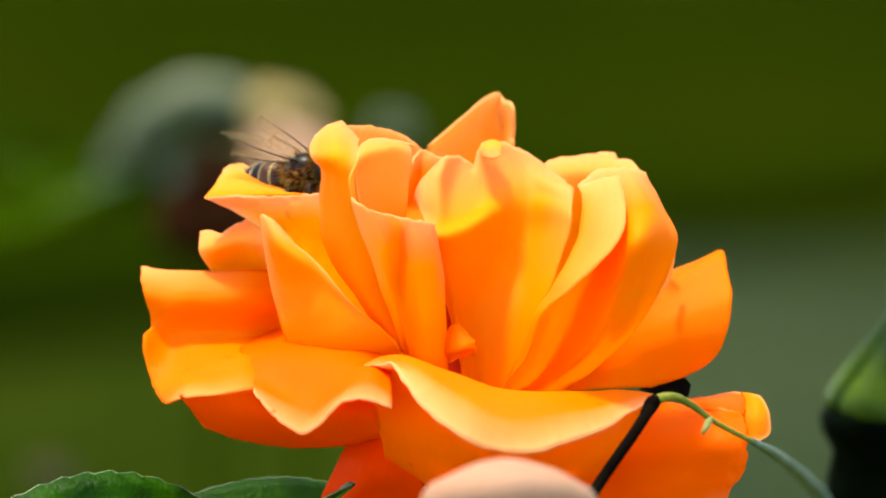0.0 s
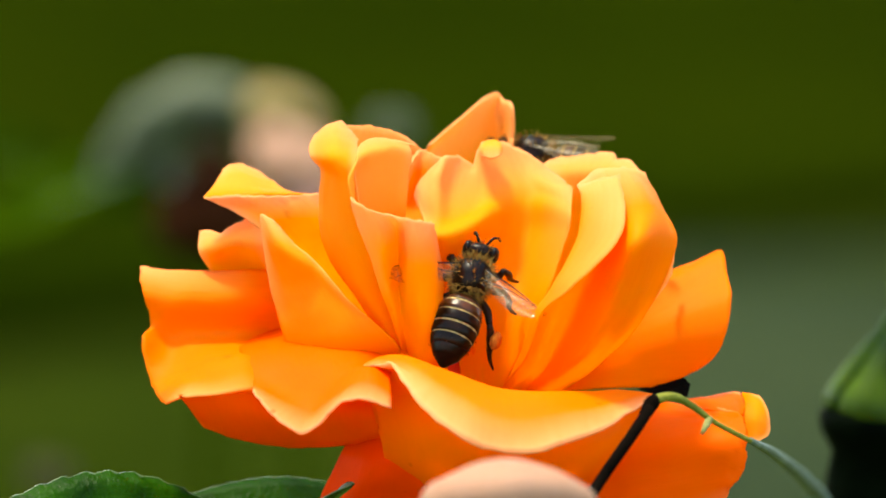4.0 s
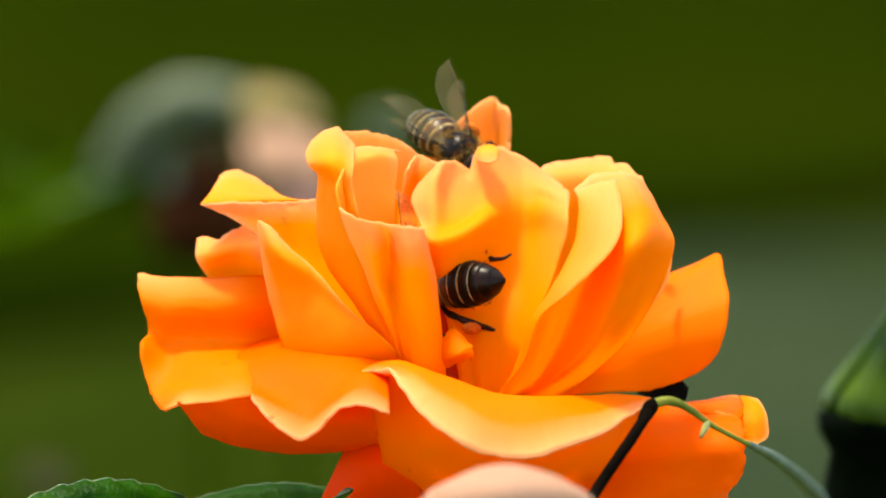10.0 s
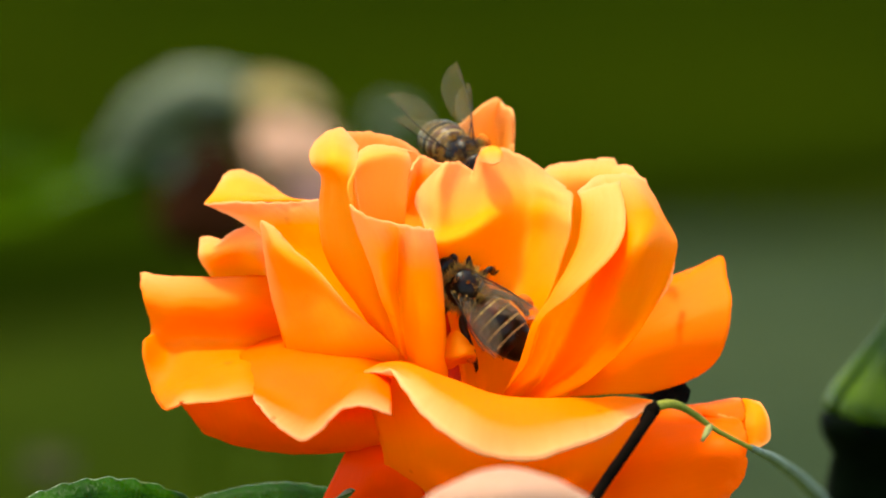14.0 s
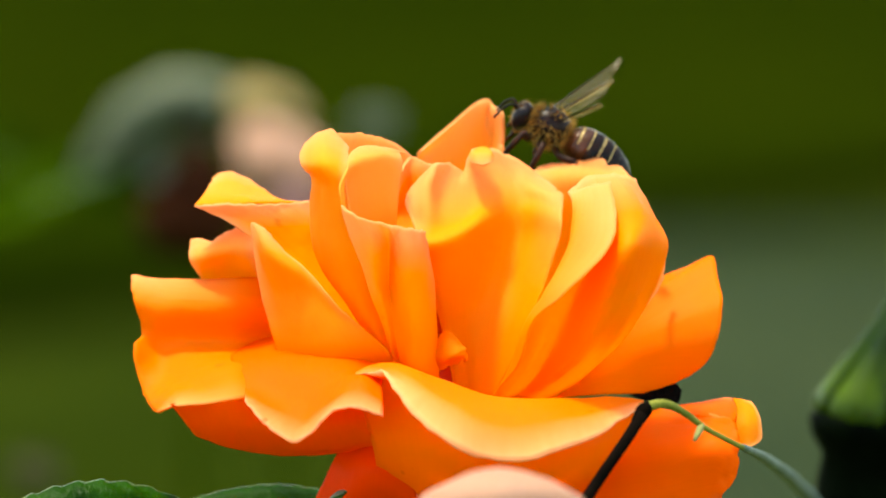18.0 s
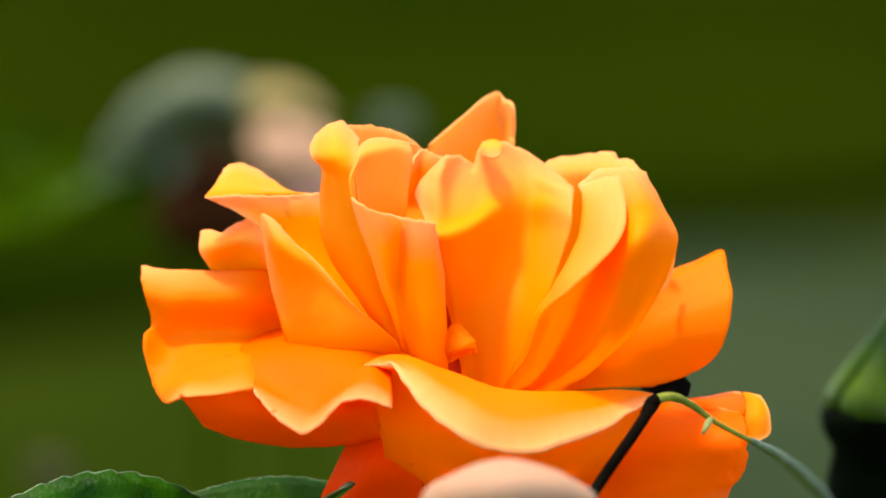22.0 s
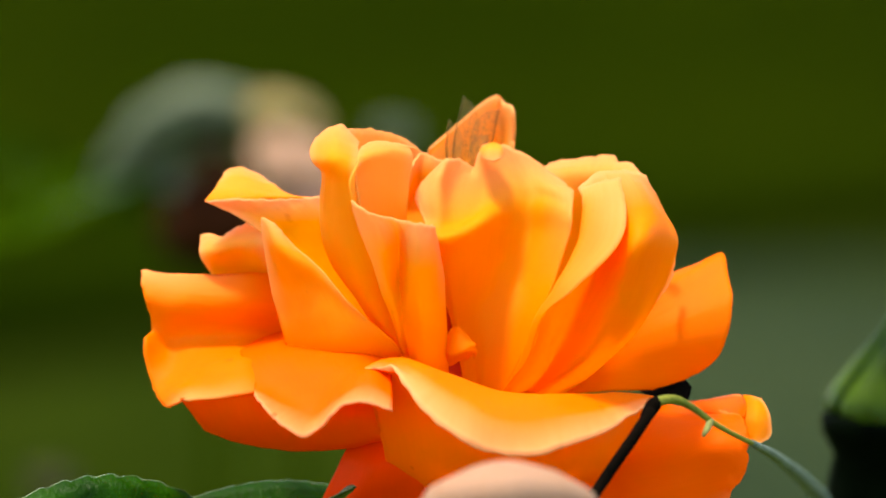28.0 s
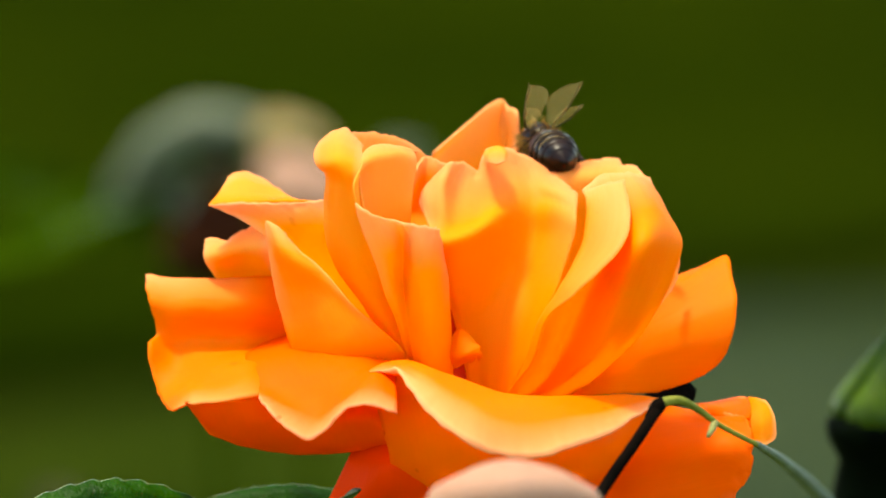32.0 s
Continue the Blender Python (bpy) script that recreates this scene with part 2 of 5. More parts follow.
def sheet(rows, nu=40, nv=32, ripple=0.0, unit=MM, seed=0, even=False, sides=(0.0, 1.0), tip=True):
    """A smooth sheet over rows of control points, from base to rim, with u across and v along it as its UV map."""
    bm = bmesh.new()
    uv = bm.loops.layers.uv.new("UVMap")
    lines = [[spline(r, i / nu, 0.0 if even else 0.7) for i in range(nu + 1)] for r in rows]
    grid, where = [], {}
    for j in range(nv + 1):
        row = []
        for i in range(nu + 1):
            q = spline([ln[i] for ln in lines], j / nv)
            if ripple:
                k = q * 0.16 + Vector((seed * 7.3, 0, 0))
                q = q + noise.noise_vector(k) * ripple * (0.3 + j / nv) + noise.noise_vector(k * 3.1) * ripple * 0.25
                if j > nv * 0.8:
                    q = q + noise.noise_vector(k * 7.0) * ripple * 0.5 * (j / nv - 0.8) / 0.2
            v = bm.verts.new(q * unit)
            where[v] = (sides[0] + (sides[1] - sides[0]) * i / nu, j / nv * (1.0 if tip else 0.8))
            row.append(v)
        grid.append(row)
    for j in range(nv):
        for i in range(nu):
            f = bm.faces.new((grid[j][i], grid[j][i + 1], grid[j + 1][i + 1], grid[j + 1][i]))
            for lp in f.loops:
                lp[uv].uv = where[lp.vert]
    return bm


def thicken(ob, t):
    s = ob.modifiers.new("thickness", "SOLIDIFY")
    s.thickness, s.offset = t, 0.0
    return ob


def tube(points, radii, sides=10, steps=24, unit=MM):
    """A round stalk along a smooth line; radii from start to end."""
    bm = bmesh.new()
    rings = []
    pts = [spline(points, k / steps) for k in range(steps + 1)]
    up = Vector((0.3, 0.9, 0.2))
    for k, p in enumerate(pts):
        t = (pts[min(k + 1, steps)] - pts[max(k - 1, 0)]).normalized()
        a = t.cross(up).normalized()
        b = t.cross(a)
        x = k / steps * (len(radii) - 1)
        i = min(int(x), len(radii) - 2)
        r = radii[i] + (radii[i + 1] - radii[i]) * (x - i)
        rings.append([bm.verts.new((p + (a * math.cos(w) + b * math.sin(w)) * r) * unit) for w in [2 * math.pi * s / sides for s in range(sides)]])
    for ra, rb in zip(rings, rings[1:]):
        for s in range(sides):
            bm.faces.new((ra[s], ra[(s + 1) % sides], rb[(s + 1) % sides], rb[s]))
    bm.faces.new(rings[0][::-1])
    bm.faces.new(rings[-1])
    return bm


def lathe(profile, sides=20, unit=MM):
    """Turned form: profile of (radius, height)."""
    bm = bmesh.new()
    rings = [[bm.verts.new((r * math.cos(2 * math.pi * s / sides) * unit, r * math.sin(2 * math.pi * s / sides) * unit, h * unit)) for s in range(sides)] for r, h in profile]
    for ra, rb in zip(rings, rings[1:]):
        for s in range(sides):
            bm.faces.new((ra[s], ra[(s + 1) % sides], rb[(s + 1) % sides], rb[s]))
    bm.faces.new(rings[0][::-1])
    bm.faces.new(rings[-1])
    return bm


def thing(name, m, label, category, group="", kind=""):
    ob = new(name)
    ob.matrix_world = m
    return tagged(ob, label, category, group, kind)


def to_front(p):
    """A world point in millimetres of the flower's space."""
    return FRONT.inverted() @ Vector(p) / MM


# ---- ground and distance ----
def plane(x0, y0, x1, y1, z, n=1):
    bm = bmesh.new()
    g = [[bm.verts.new((x0 + (x1 - x0) * i / n, y0 + (y1 - y0) * j / n, z)) for i in range(n + 1)] for j in range(n + 1)]
    for j in range(n):
        for i in range(n):
            bm.faces.new((g[j][i], g[j][i + 1], g[j + 1][i + 1], g[j + 1][i]))
    return bm


ground = part("ground", plane(-400, -400, 400, 400, 0.0), GRASS, None, "mown dark green lawn")
tagged(ground, category="ground", kind="structure")
path = part("path", plane(0.1, 3.2, 40, 5.2, 0.012, 4), PATH, None, "grey gravel path beside the lawn")
tagged(path, category="path", kind="structure")


def foliage(name, count, box, size, seed, material, label, category, kind="stuff"):
    """A bank of many small leaves."""
    rnd = random.Random(seed)
    verts, faces = [], []
    x0, y0, z0, x1, y1, z1 = box
    for _ in range(count):
        c = Vector((rnd.uniform(x0, x1), rnd.uniform(y0, y1), rnd.uniform(z0, z1) * (0.8 + 0.2 * rnd.random())))
        e = Euler((rnd.uniform(-1.2, 1.2), rnd.uniform(-1.2, 1.2), rnd.uniform(0, 6.3)))
        s = size * rnd.uniform(0.6, 1.3)
        k = len(verts)
        for x, y, z in ((0, -1, 0), (0.5, -0.2, 0.15), (0, 1, 0), (-0.5, -0.2, 0.15)):
            v = Vector((x, y, z)) * s
            v.rotate(e)
            verts.append(c + v)
        faces.append((k, k + 1, k + 2, k + 3))
    me = bpy.data.meshes.new(name)
    me.from_pydata([tuple(v) for v in verts], [], faces)
    me.materials.append(material)
    return tagged(new(name, me), label, category, kind=kind)


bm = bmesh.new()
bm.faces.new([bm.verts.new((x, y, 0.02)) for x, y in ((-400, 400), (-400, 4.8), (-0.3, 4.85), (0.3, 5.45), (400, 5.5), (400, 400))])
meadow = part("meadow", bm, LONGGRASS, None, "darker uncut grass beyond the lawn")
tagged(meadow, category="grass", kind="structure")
# tree added out of view only to keep sun off the background
tree = thing("added_shade_tree", pose(2.6, 7.5, 0), "added unseen leafy tree that shades the lawn behind", "tree")
part("trunk", tube([(0, 0, 0), (60, 30, 1200), (0, 0, 2600), (-300, -100, 3900)], [170, 130, 120, 50], 12, 20), TWIG, tree)
for k in range(7):
    a = k * 0.9 + 0.3
    part("limb", tube([(0, 0, 2300 + 120 * k), (900 * math.cos(a), 800 * math.sin(a), 2900 + 130 * k), (2400 * math.cos(a) - 900, 1700 * math.sin(a) - 300, 3500 + 100 * k)], [70, 45, 12], 8, 10), TWIG, tree)
crown = foliage("crown", 15000, (-7.5, -4.4, 3.0, 3.2, 2.6, 5.2), 0.13, 3, HEDGE, "", "")
crown.parent = tree

# ---- the orange rose ----
rose = thing("orange_rose", FRONT, "open orange rose bloom on a green stem", "rose")
petal_count = [0]


def petal(name, rows, skin, label="", ripple=0.4, even=False, sides=(0.0, 1.0), tip=True):
    petal_count[0] += 1
    ob = part(name, sheet(rows, 56 if even else 40, 40, ripple, seed=petal_count[0], even=even, sides=sides, tip=tip), skin, rose, label)
    return thicken(ob, 0.25 * MM)


petal('petal', [
      [(1.0, 6.0, -15.0), (4.0, 8.0, -15.1), (6.4, 6.0, -15.0)],
      [(-0.9, 16.0, 1.3), (3.4, 20.0, 2.5), (6.5, 18.0, 1.3)],
      [(-1.6, 17.0, 10.7), (1.0, 19.0, 12.0), (4.0, 21.0, 12.5), (6.0, 23.0, 12.5), (6.4, 23.0, 12.4), (6.7, 22.0, 12.2), (7.6, 17.0, 11.9)],
      [(-1.5, 16.0, 11.1), (2.2, 19.0, 14.3), (4.7, 21.0, 16.5), (5.8, 22.0, 17.0), (6.2, 23.0, 16.8), (6.5, 22.0, 16.3), (7.6, 16.0, 15.2), (7.7, 17.0, 13.0), (7.4, 18.0, 11.0)]], INNER, ripple=0.05)
petal('petal', [
      [(6.4, 2.0, -15.3), (8.2, 4.0, -15.0), (10.6, 4.0, -15.0)],
      [(10.6, 6.0, -4.8), (14.9, 8.0, -3.6), (18.8, 6.0, -7.2)],
      [(11.0, 6.0, 6.0), (15.5, 8.0, 6.0), (20.3, 6.0, 3.7), (22.7, 6.0, -1.1)],
      [(10.8, 7.0, 8.0), (14.3, 8.0, 8.5), (18.3, 8.0, 8.5), (21.5, 6.0, 7.2), (23.7, 6.0, 2.6)],
      [(10.8, 12.0, 9.2), (12.6, 13.0, 9.8), (14.1, 13.0, 9.9), (16.2, 13.0, 10.1), (18.2, 12.0, 10.2), (18.5, 11.0, 9.6), (20.1, 9.0, 9.3), (21.5, 6.0, 8.2), (23.0, 5.0, 5.5), (23.8, 5.0, 2.8)]], INNER)
petal('petal', [
      [(-5.1, 2.0, -12.0), (-2.7, 4.0, -12.0), (0.4, 4.0, -12.0)],
      [(-11.1, 6.0, 1.3), (-5.7, 9.0, 2.5), (-0.2, 9.0, 1.3)],
      [(-10.7, 0.0, 13.1), (-8.7, 3.0, 13.1), (-5.7, 5.0, 12.8), (-3.2, 7.0, 11.8), (-0.5, 8.0, 9.4)]], INNER)
petal('petal', [
      [(-7.4, -2.0, -9.5), (-5.7, 0.0, -10.0), (-4.4, 2.0, -10.2)],
      [(-15.8, -2.0, -1.0), (-12.9, 0.0, 0.3), (-10.5, 2.0, 0.7)],
      [(-21.6, 0.0, 3.5), (-17.1, -1.0, 3.9), (-11.7, 2.0, 4.4)],
      [(-25.4, 2.0, 5.4), (-21.8, -1.0, 5.8), (-17.7, -1.0, 5.8), (-12.9, 2.0, 5.8)]], YELLOW)
petal('petal', [
      [(-25.4, 2.2, 5.4), (-21.9, -0.6, 5.7), (-17.6, -0.6, 5.8), (-12.9, 3.0, 5.7)],
      [(-24.6, 5.0, 6.4), (-21.3, 5.0, 6.9), (-18.3, 5.0, 6.4), (-14.8, 5.0, 5.6)],
      [(-23.9, 8.0, 7.7), (-21.5, 9.0, 8.2), (-18.7, 9.0, 7.2), (-16.2, 8.0, 5.8)],
      [(-23.7, 11.0, 8.6), (-21.8, 13.0, 9.2), (-20.2, 13.0, 8.7), (-18.4, 12.0, 7.3), (-16.9, 10.0, 5.8)]], PALE_RIM)
petal('petal', [
      [(-19.0, 10.0, -9.4), (-17.8, 10.0, -9.4), (-16.0, 10.0, -9.4)],
      [(-23.3, 10.0, -4.6), (-20.8, 8.0, -3.3), (-17.7, 5.0, -3.3)],
      [(-24.9, 6.0, -2.0), (-23.2, 5.0, -1.5), (-20.7, 3.0, -1.0), (-18.6, 1.0, -0.9)],
      [(-25.8, 5.0, -0.1), (-23.8, 2.0, 0.3), (-21.3, 1.0, 0.9), (-18.8, -1.0, 0.9)],
      [(-25.9, 8.0, 1.9), (-24.7, 7.0, 2.1), (-23.2, 6.0, 2.0), (-22.0, 6.0, 3.0), (-20.7, 4.0, 3.4), (-19.0, 0.0, 3.3)]], INNER)
foot_row = [(-11.7, 4.0, -9.0), (-11.1, 3.0, -9.6), (-9.9, 1.0, -10.7), (-8.7, -4.0, -12.5)]
waist_row = [(-17.0, 3.0, -2.7), (-17.7, 2.0, -6.0), (-17.8, 4.0, -9.1), (-17.0, -4.0, -12.3), (-16.4, -8.0, -14.9)]
belly_row = [(-20.7, 3.0, -2.2), (-21.6, 1.0, -5.4), (-21.9, 2.8, -8.9), (-21.1, -6.0, -11.8), (-20.4, -12.5, -15.0)]
shoulder_row = [(-24.9, 5.0, -2.2), (-26.0, 2.0, -5.3), (-26.7, 3.6, -9.2), (-25.1, -3.0, -12.3), (-23.5, -12.5, -15.3)]
neck_row = [(-29.3, 7.0, -2.3), (-29.5, 3.0, -5.3), (-29.2, 4.0, -9.5), (-28.8, 0.0, -12.9), (-26.8, -10.5, -15.5)]
fold_row = [(-32.6, 9.0, -2.0), (-32.1, 4.0, -4.5), (-31.0, 4.0, -8.1), (-31.8, 1.0, -9.7), (-31.1, 0.0, -13.2), (-29.6, -4.0, -16.4), (-27.7, -9.0, -15.6)]
petal('petal', [foot_row, waist_row, belly_row, shoulder_row, neck_row, fold_row], FRONT_SKIN, 'wide wavy outer petal', tip=False)
petal('petal', [
      [(-27.8, -9.0, -15.4), (-23.8, -12.3, -15.2), (-20.5, -12.3, -15.0), (-15.1, -10.0, -14.8), (-11.0, -12.0, -14.8), (-6.9, -14.0, -15.4)],
      [(-26.5, -8.0, -17.1), (-23.0, -11.0, -17.4), (-19.3, -11.5, -17.7), (-14.0, -11.0, -17.7), (-9.5, -13.0, -17.6), (-6.7, -14.0, -17.2)],
      [(-25.3, -4.0, -18.7), (-22.4, -6.0, -19.8), (-18.1, -6.0, -20.3), (-14.0, -6.0, -20.5), (-9.5, -9.0, -19.9), (-6.7, -14.0, -18.7)],
      [(-22.0, 6.0, -18.6), (-17.2, 9.0, -19.6), (-8.7, 6.0, -19.6), (-5.1, 2.0, -19.2)]], OUTER, tip=False, sides=(0.2, 0.8))
petal('petal', [
      [(-14.3, -4.0, -12.9), (-9.5, -8.0, -13.3), (-4.3, -9.0, -11.7)],
      [(-16.3, -4.0, -10.3), (-10.4, -10.5, -10.1), (-4.8, -12.5, -10.0)],
      [(-18.1, -2.5, -4.8), (-13.9, -8.0, -3.9), (-8.9, -11.5, -6.1)],
      [(-19.1, -3.0, 0.1), (-17.0, -6.5, 0.1), (-13.4, -8.5, -1.7)],
      [(-19.4, -3.0, 2.0), (-19.2, -3.0, 3.6), (-18.4, -3.5, 3.1), (-16.6, -5.0, 1.4)]], MIDDLE)
petal('petal', [
      [(-22.1, 6.0, -9.4), (-19.3, 5.0, -8.8), (-15.3, 4.0, -7.9), (-9.8, -4.0, -8.1), (-5.0, -9.0, -11.4)],
      [(-21.0, -6.0, -12.0), (-17.0, -9.0, -11.9), (-12.1, -12.0, -11.7), (-8.5, -14.0, -11.9), (-5.6, -16.0, -12.9)],
      [(-19.9, -11.8, -14.6), (-16.5, -14.0, -15.3), (-13.2, -16.0, -15.0), (-10.6, -17.0, -13.5), (-7.9, -18.5, -12.7), (-5.5, -21.0, -14.5)],
      [(-19.9, -14.5, -15.1), (-18.7, -18.0, -16.6), (-16.8, -20.5, -18.1), (-15.0, -22.0, -19.4), (-13.4, -22.0, -18.7), (-11.8, -23.0, -17.3), (-10.6, -23.0, -16.3), (-8.2, -23.5, -15.8), (-5.5, -24.0, -16.4)]], OUTER, sides=(0.2, 0.8))
foot_row = [(-4.5, -11.5, -10.4), (-4.3, -12.0, -10.7), (-3.7, -10.5, -11.2), (-2.7, -11.5, -11.6), (-1.7, -11.0, -12.1), (-0.7, -9.5, -12.6), (0.4, -7.0, -13.1)]
waist_row = [(-5.5, -13.5, -6.9), (-5.0, -13.8, -6.8), (-4.4, -13.0, -7.0), (-3.4, -13.5, -7.0), (-2.1, -14.5, -7.0), (-0.8, -12.5, -7.2), (0.2, -8.0, -8.1)]
belly_row = [(-7.5, -14.8, -1.5), (-6.2, -15.3, -1.7), (-4.6, -13.0, -2.3), (-3.5, -16.0, -2.1), (-2.2, -16.5, -2.0), (-0.9, -14.0, -2.0), (-0.1, -8.5, -2.4)]
shoulder_row = [(-8.9, -16.0, 2.0), (-6.9, -17.0, 1.5), (-4.9, -14.5, 1.1), (-3.7, -17.0, 1.0), (-2.3, -17.5, 0.9), (-1.1, -15.5, 0.9), (-0.3, -9.5, 1.0)]
neck_row = [(-9.6, -16.6, 5.5), (-7.8, -17.6, 4.5), (-5.4, -17.0, 3.6), (-4.1, -17.5, 3.3), (-2.6, -17.5, 3.0), (-1.4, -15.5, 2.7), (-0.5, -11.0, 2.5)]
tube_petal = petal('petal', [foot_row, waist_row, belly_row, shoulder_row, neck_row], INNER, even=True)
foot_row = [(-5.6, -9.0, -10.3), (-4.6, -11.0, -10.6), (-3.6, -11.0, -11.6)]
waist_row = [(-8.6, -9.5, -5.7), (-7.3, -12.5, -5.5), (-5.0, -12.0, -5.1)]
belly_row = [(-12.1, -6.5, -0.8), (-9.6, -12.5, -0.4), (-7.1, -14.0, -0.3)]
shoulder_row = [(-13.0, -7.0, 2.8), (-10.5, -12.5, 2.6), (-7.8, -14.8, 2.1)]
neck_row = [(-13.0, -8.0, 5.7), (-10.8, -13.0, 5.4), (-8.5, -15.5, 4.3)]
fold_row = [(-12.8, -9.0, 7.9), (-10.9, -13.5, 7.9), (-8.9, -15.0, 6.8)]
lip_row = [(-12.9, -9.5, 8.7), (-11.0, -14.0, 8.5), (-8.9, -15.0, 8.3)]
rim_row = [(-13.7, -10.0, 9.4), (-11.4, -14.0, 9.6), (-8.8, -13.8, 9.5)]
crest_row = [(-13.9, -8.5, 10.4), (-11.4, -11.0, 11.3), (-8.8, -11.0, 10.5)]
edge_row = [(-13.4, -5.0, 11.7), (-11.5, -6.0, 12.6), (-8.8, -7.5, 11.2)]
tip_row = [(-12.7, -2.0, 12.4), (-11.6, -2.5, 13.1), (-10.8, -2.5, 13.4), (-9.9, -3.0, 12.9), (-8.7, -5.0, 11.5)]
petal('petal', [foot_row, waist_row, belly_row, shoulder_row, neck_row, fold_row, lip_row, rim_row, crest_row, edge_row, tip_row], INNER)
tube_inside = petal('petal', [
      [(-8.9, -15.5, 2.7), (-6.2, -8.0, 1.2), (-4.1, -5.0, 1.5)],
      [(-9.6, -16.3, 5.5), (-7.8, -11.0, 5.3), (-5.8, -8.0, 5.4), (-3.9, -6.0, 4.6)],
      [(-9.8, -16.2, 7.4), (-7.8, -11.0, 8.4), (-5.6, -8.0, 8.4), (-3.6, -5.0, 7.3)],
      [(-9.1, -15.0, 9.2), (-7.4, -10.5, 10.1), (-5.6, -8.0, 10.4), (-3.3, -4.0, 10.2)],
      [(-9.0, -11.5, 10.4), (-7.7, -9.5, 10.8), (-5.6, -7.0, 10.9), (-3.6, -3.0, 11.0)],
      [(-8.7, -8.5, 11.1), (-7.6, -7.0, 11.6), (-5.6, -5.0, 11.6), (-2.7, -2.0, 10.9)]], PALE_RIM, ripple=0.2)
petal('petal', [
      [(-4.7, -2.0, 0.7), (-2.6, -2.0, 0.7), (-0.8, -3.0, 0.7)],
      [(-4.3, 1.0, 4.3), (-2.7, 2.0, 5.5), (-0.8, 1.0, 4.9)],
      [(-3.7, 1.0, 9.1), (-2.4, 4.0, 10.4), (0.1, 3.0, 9.3)]], MIDDLE)
foot_row = [(2.3, -6.0, -14.9), (2.7, -6.0, -15.0), (3.2, -6.0, -15.0), (3.7, -6.0, -15.1), (4.4, -7.0, -15.1), (5.0, -7.0, -15.1), (5.5, -7.0, -15.1), (6.0, -7.0, -15.1), (6.3, -7.0, -14.9)]
waist_row = [(1.0, -1.5, -7.4), (1.4, -3.0, -7.1), (2.0, -3.0, -7.1), (3.1, -3.0, -7.0), (4.3, -3.0, -7.0), (5.5, -3.0, -7.0), (7.0, -3.0, -7.1), (8.5, -4.0, -7.4), (9.9, -6.0, -7.7)]
belly_row = [(-1.3, -5.0, -0.7), (-0.3, -7.5, -0.3), (1.3, -7.5, 0.0), (3.5, -5.5, 0.6), (5.7, -1.5, 1.9), (7.4, 1.0, 2.4), (9.3, 2.0, 2.4), (11.3, 0.0, 2.2), (13.3, -3.5, 1.8)]
shoulder_row = [(-1.8, -8.0, 2.2), (-0.7, -9.5, 1.3), (1.1, -9.0, 1.6), (3.5, -6.5, 2.5), (5.7, -2.0, 4.2), (7.4, 1.5, 4.8), (9.3, 2.5, 4.9), (11.3, 0.5, 4.6), (13.5, -3.0, 3.8)]
neck_row = [(-2.3, -6.0, 3.6), (-0.8, -7.0, 2.8), (1.0, -5.5, 2.9), (3.1, -3.0, 3.8), (5.0, 0.0, 5.7), (7.1, 2.5, 6.4), (9.2, 3.5, 6.4), (11.3, 2.0, 5.9), (13.5, -1.5, 4.9)]
fold_row = [(-3.0, -4.0, 5.7), (-0.9, -5.5, 5.2), (0.8, -2.5, 5.5), (2.7, -0.5, 6.1), (4.5, 2.0, 7.5), (6.8, 3.5, 7.8), (8.8, 4.5, 7.6), (11.1, 3.0, 7.0), (13.6, 0.0, 5.9)]
lip_row = [(-2.1, -2.0, 7.6), (-0.5, -3.5, 7.9), (0.8, -0.3, 8.1), (2.8, 1.5, 7.8), (4.2, 2.5, 8.7), (6.1, 4.0, 9.5), (8.3, 5.5, 9.1), (10.9, 5.0, 8.0), (13.7, 2.0, 6.5)]
rim_row = [(-0.7, -1.0, 9.1), (0.3, -0.5, 9.8), (1.5, 2.0, 9.8), (3.3, 4.0, 8.9), (4.0, 3.0, 10.9), (5.2, 4.0, 11.6), (7.3, 6.0, 11.1), (10.6, 8.0, 9.3), (13.0, 5.0, 7.6)]
petal('petal', [foot_row, waist_row, belly_row, shoulder_row, neck_row, fold_row, lip_row, rim_row], INNER, 'inner petal with a pleated fold lit through', even=True)
foot_row = [(6.2, -9.0, -14.8), (6.0, -8.0, -15.0), (6.9, -9.0, -14.9), (8.4, -6.0, -14.9), (9.9, -7.0, -15.2), (12.1, -3.0, -15.4)]
waist_row = [(9.0, -15.0, -11.1), (8.2, -12.0, -11.9), (9.6, -12.0, -12.1), (10.9, -9.0, -12.3), (13.1, -11.0, -12.4), (15.9, -4.0, -12.8)]
belly_row = [(10.6, -18.0, -6.6), (9.5, -15.0, -7.2), (11.3, -15.0, -7.5), (13.2, -11.5, -7.4), (17.0, -14.0, -7.9), (20.4, -5.0, -8.3)]
shoulder_row = [(14.1, -21.0, -3.6), (11.5, -17.0, -3.8), (13.1, -15.0, -4.3), (14.8, -13.0, -4.1), (18.7, -16.5, -3.9), (23.1, -5.0, -3.8)]
neck_row = [(18.1, -20.0, 0.4), (14.0, -16.0, 0.4), (15.0, -14.0, 0.3), (16.4, -13.5, 0.1), (20.2, -19.0, 0.8), (24.7, -6.0, 1.2)]
fold_row = [(19.3, -15.0, 5.0), (14.9, -12.0, 5.6), (15.8, -10.0, 5.3), (17.6, -11.0, 5.4), (20.5, -12.0, 5.1), (23.7, -2.0, 3.9)]
lip_row = [(18.4, -10.0, 7.7), (14.2, -9.0, 6.6), (16.4, -8.0, 8.1), (18.0, -7.0, 8.4), (19.9, -4.0, 8.4), (21.4, 0.0, 8.2)]
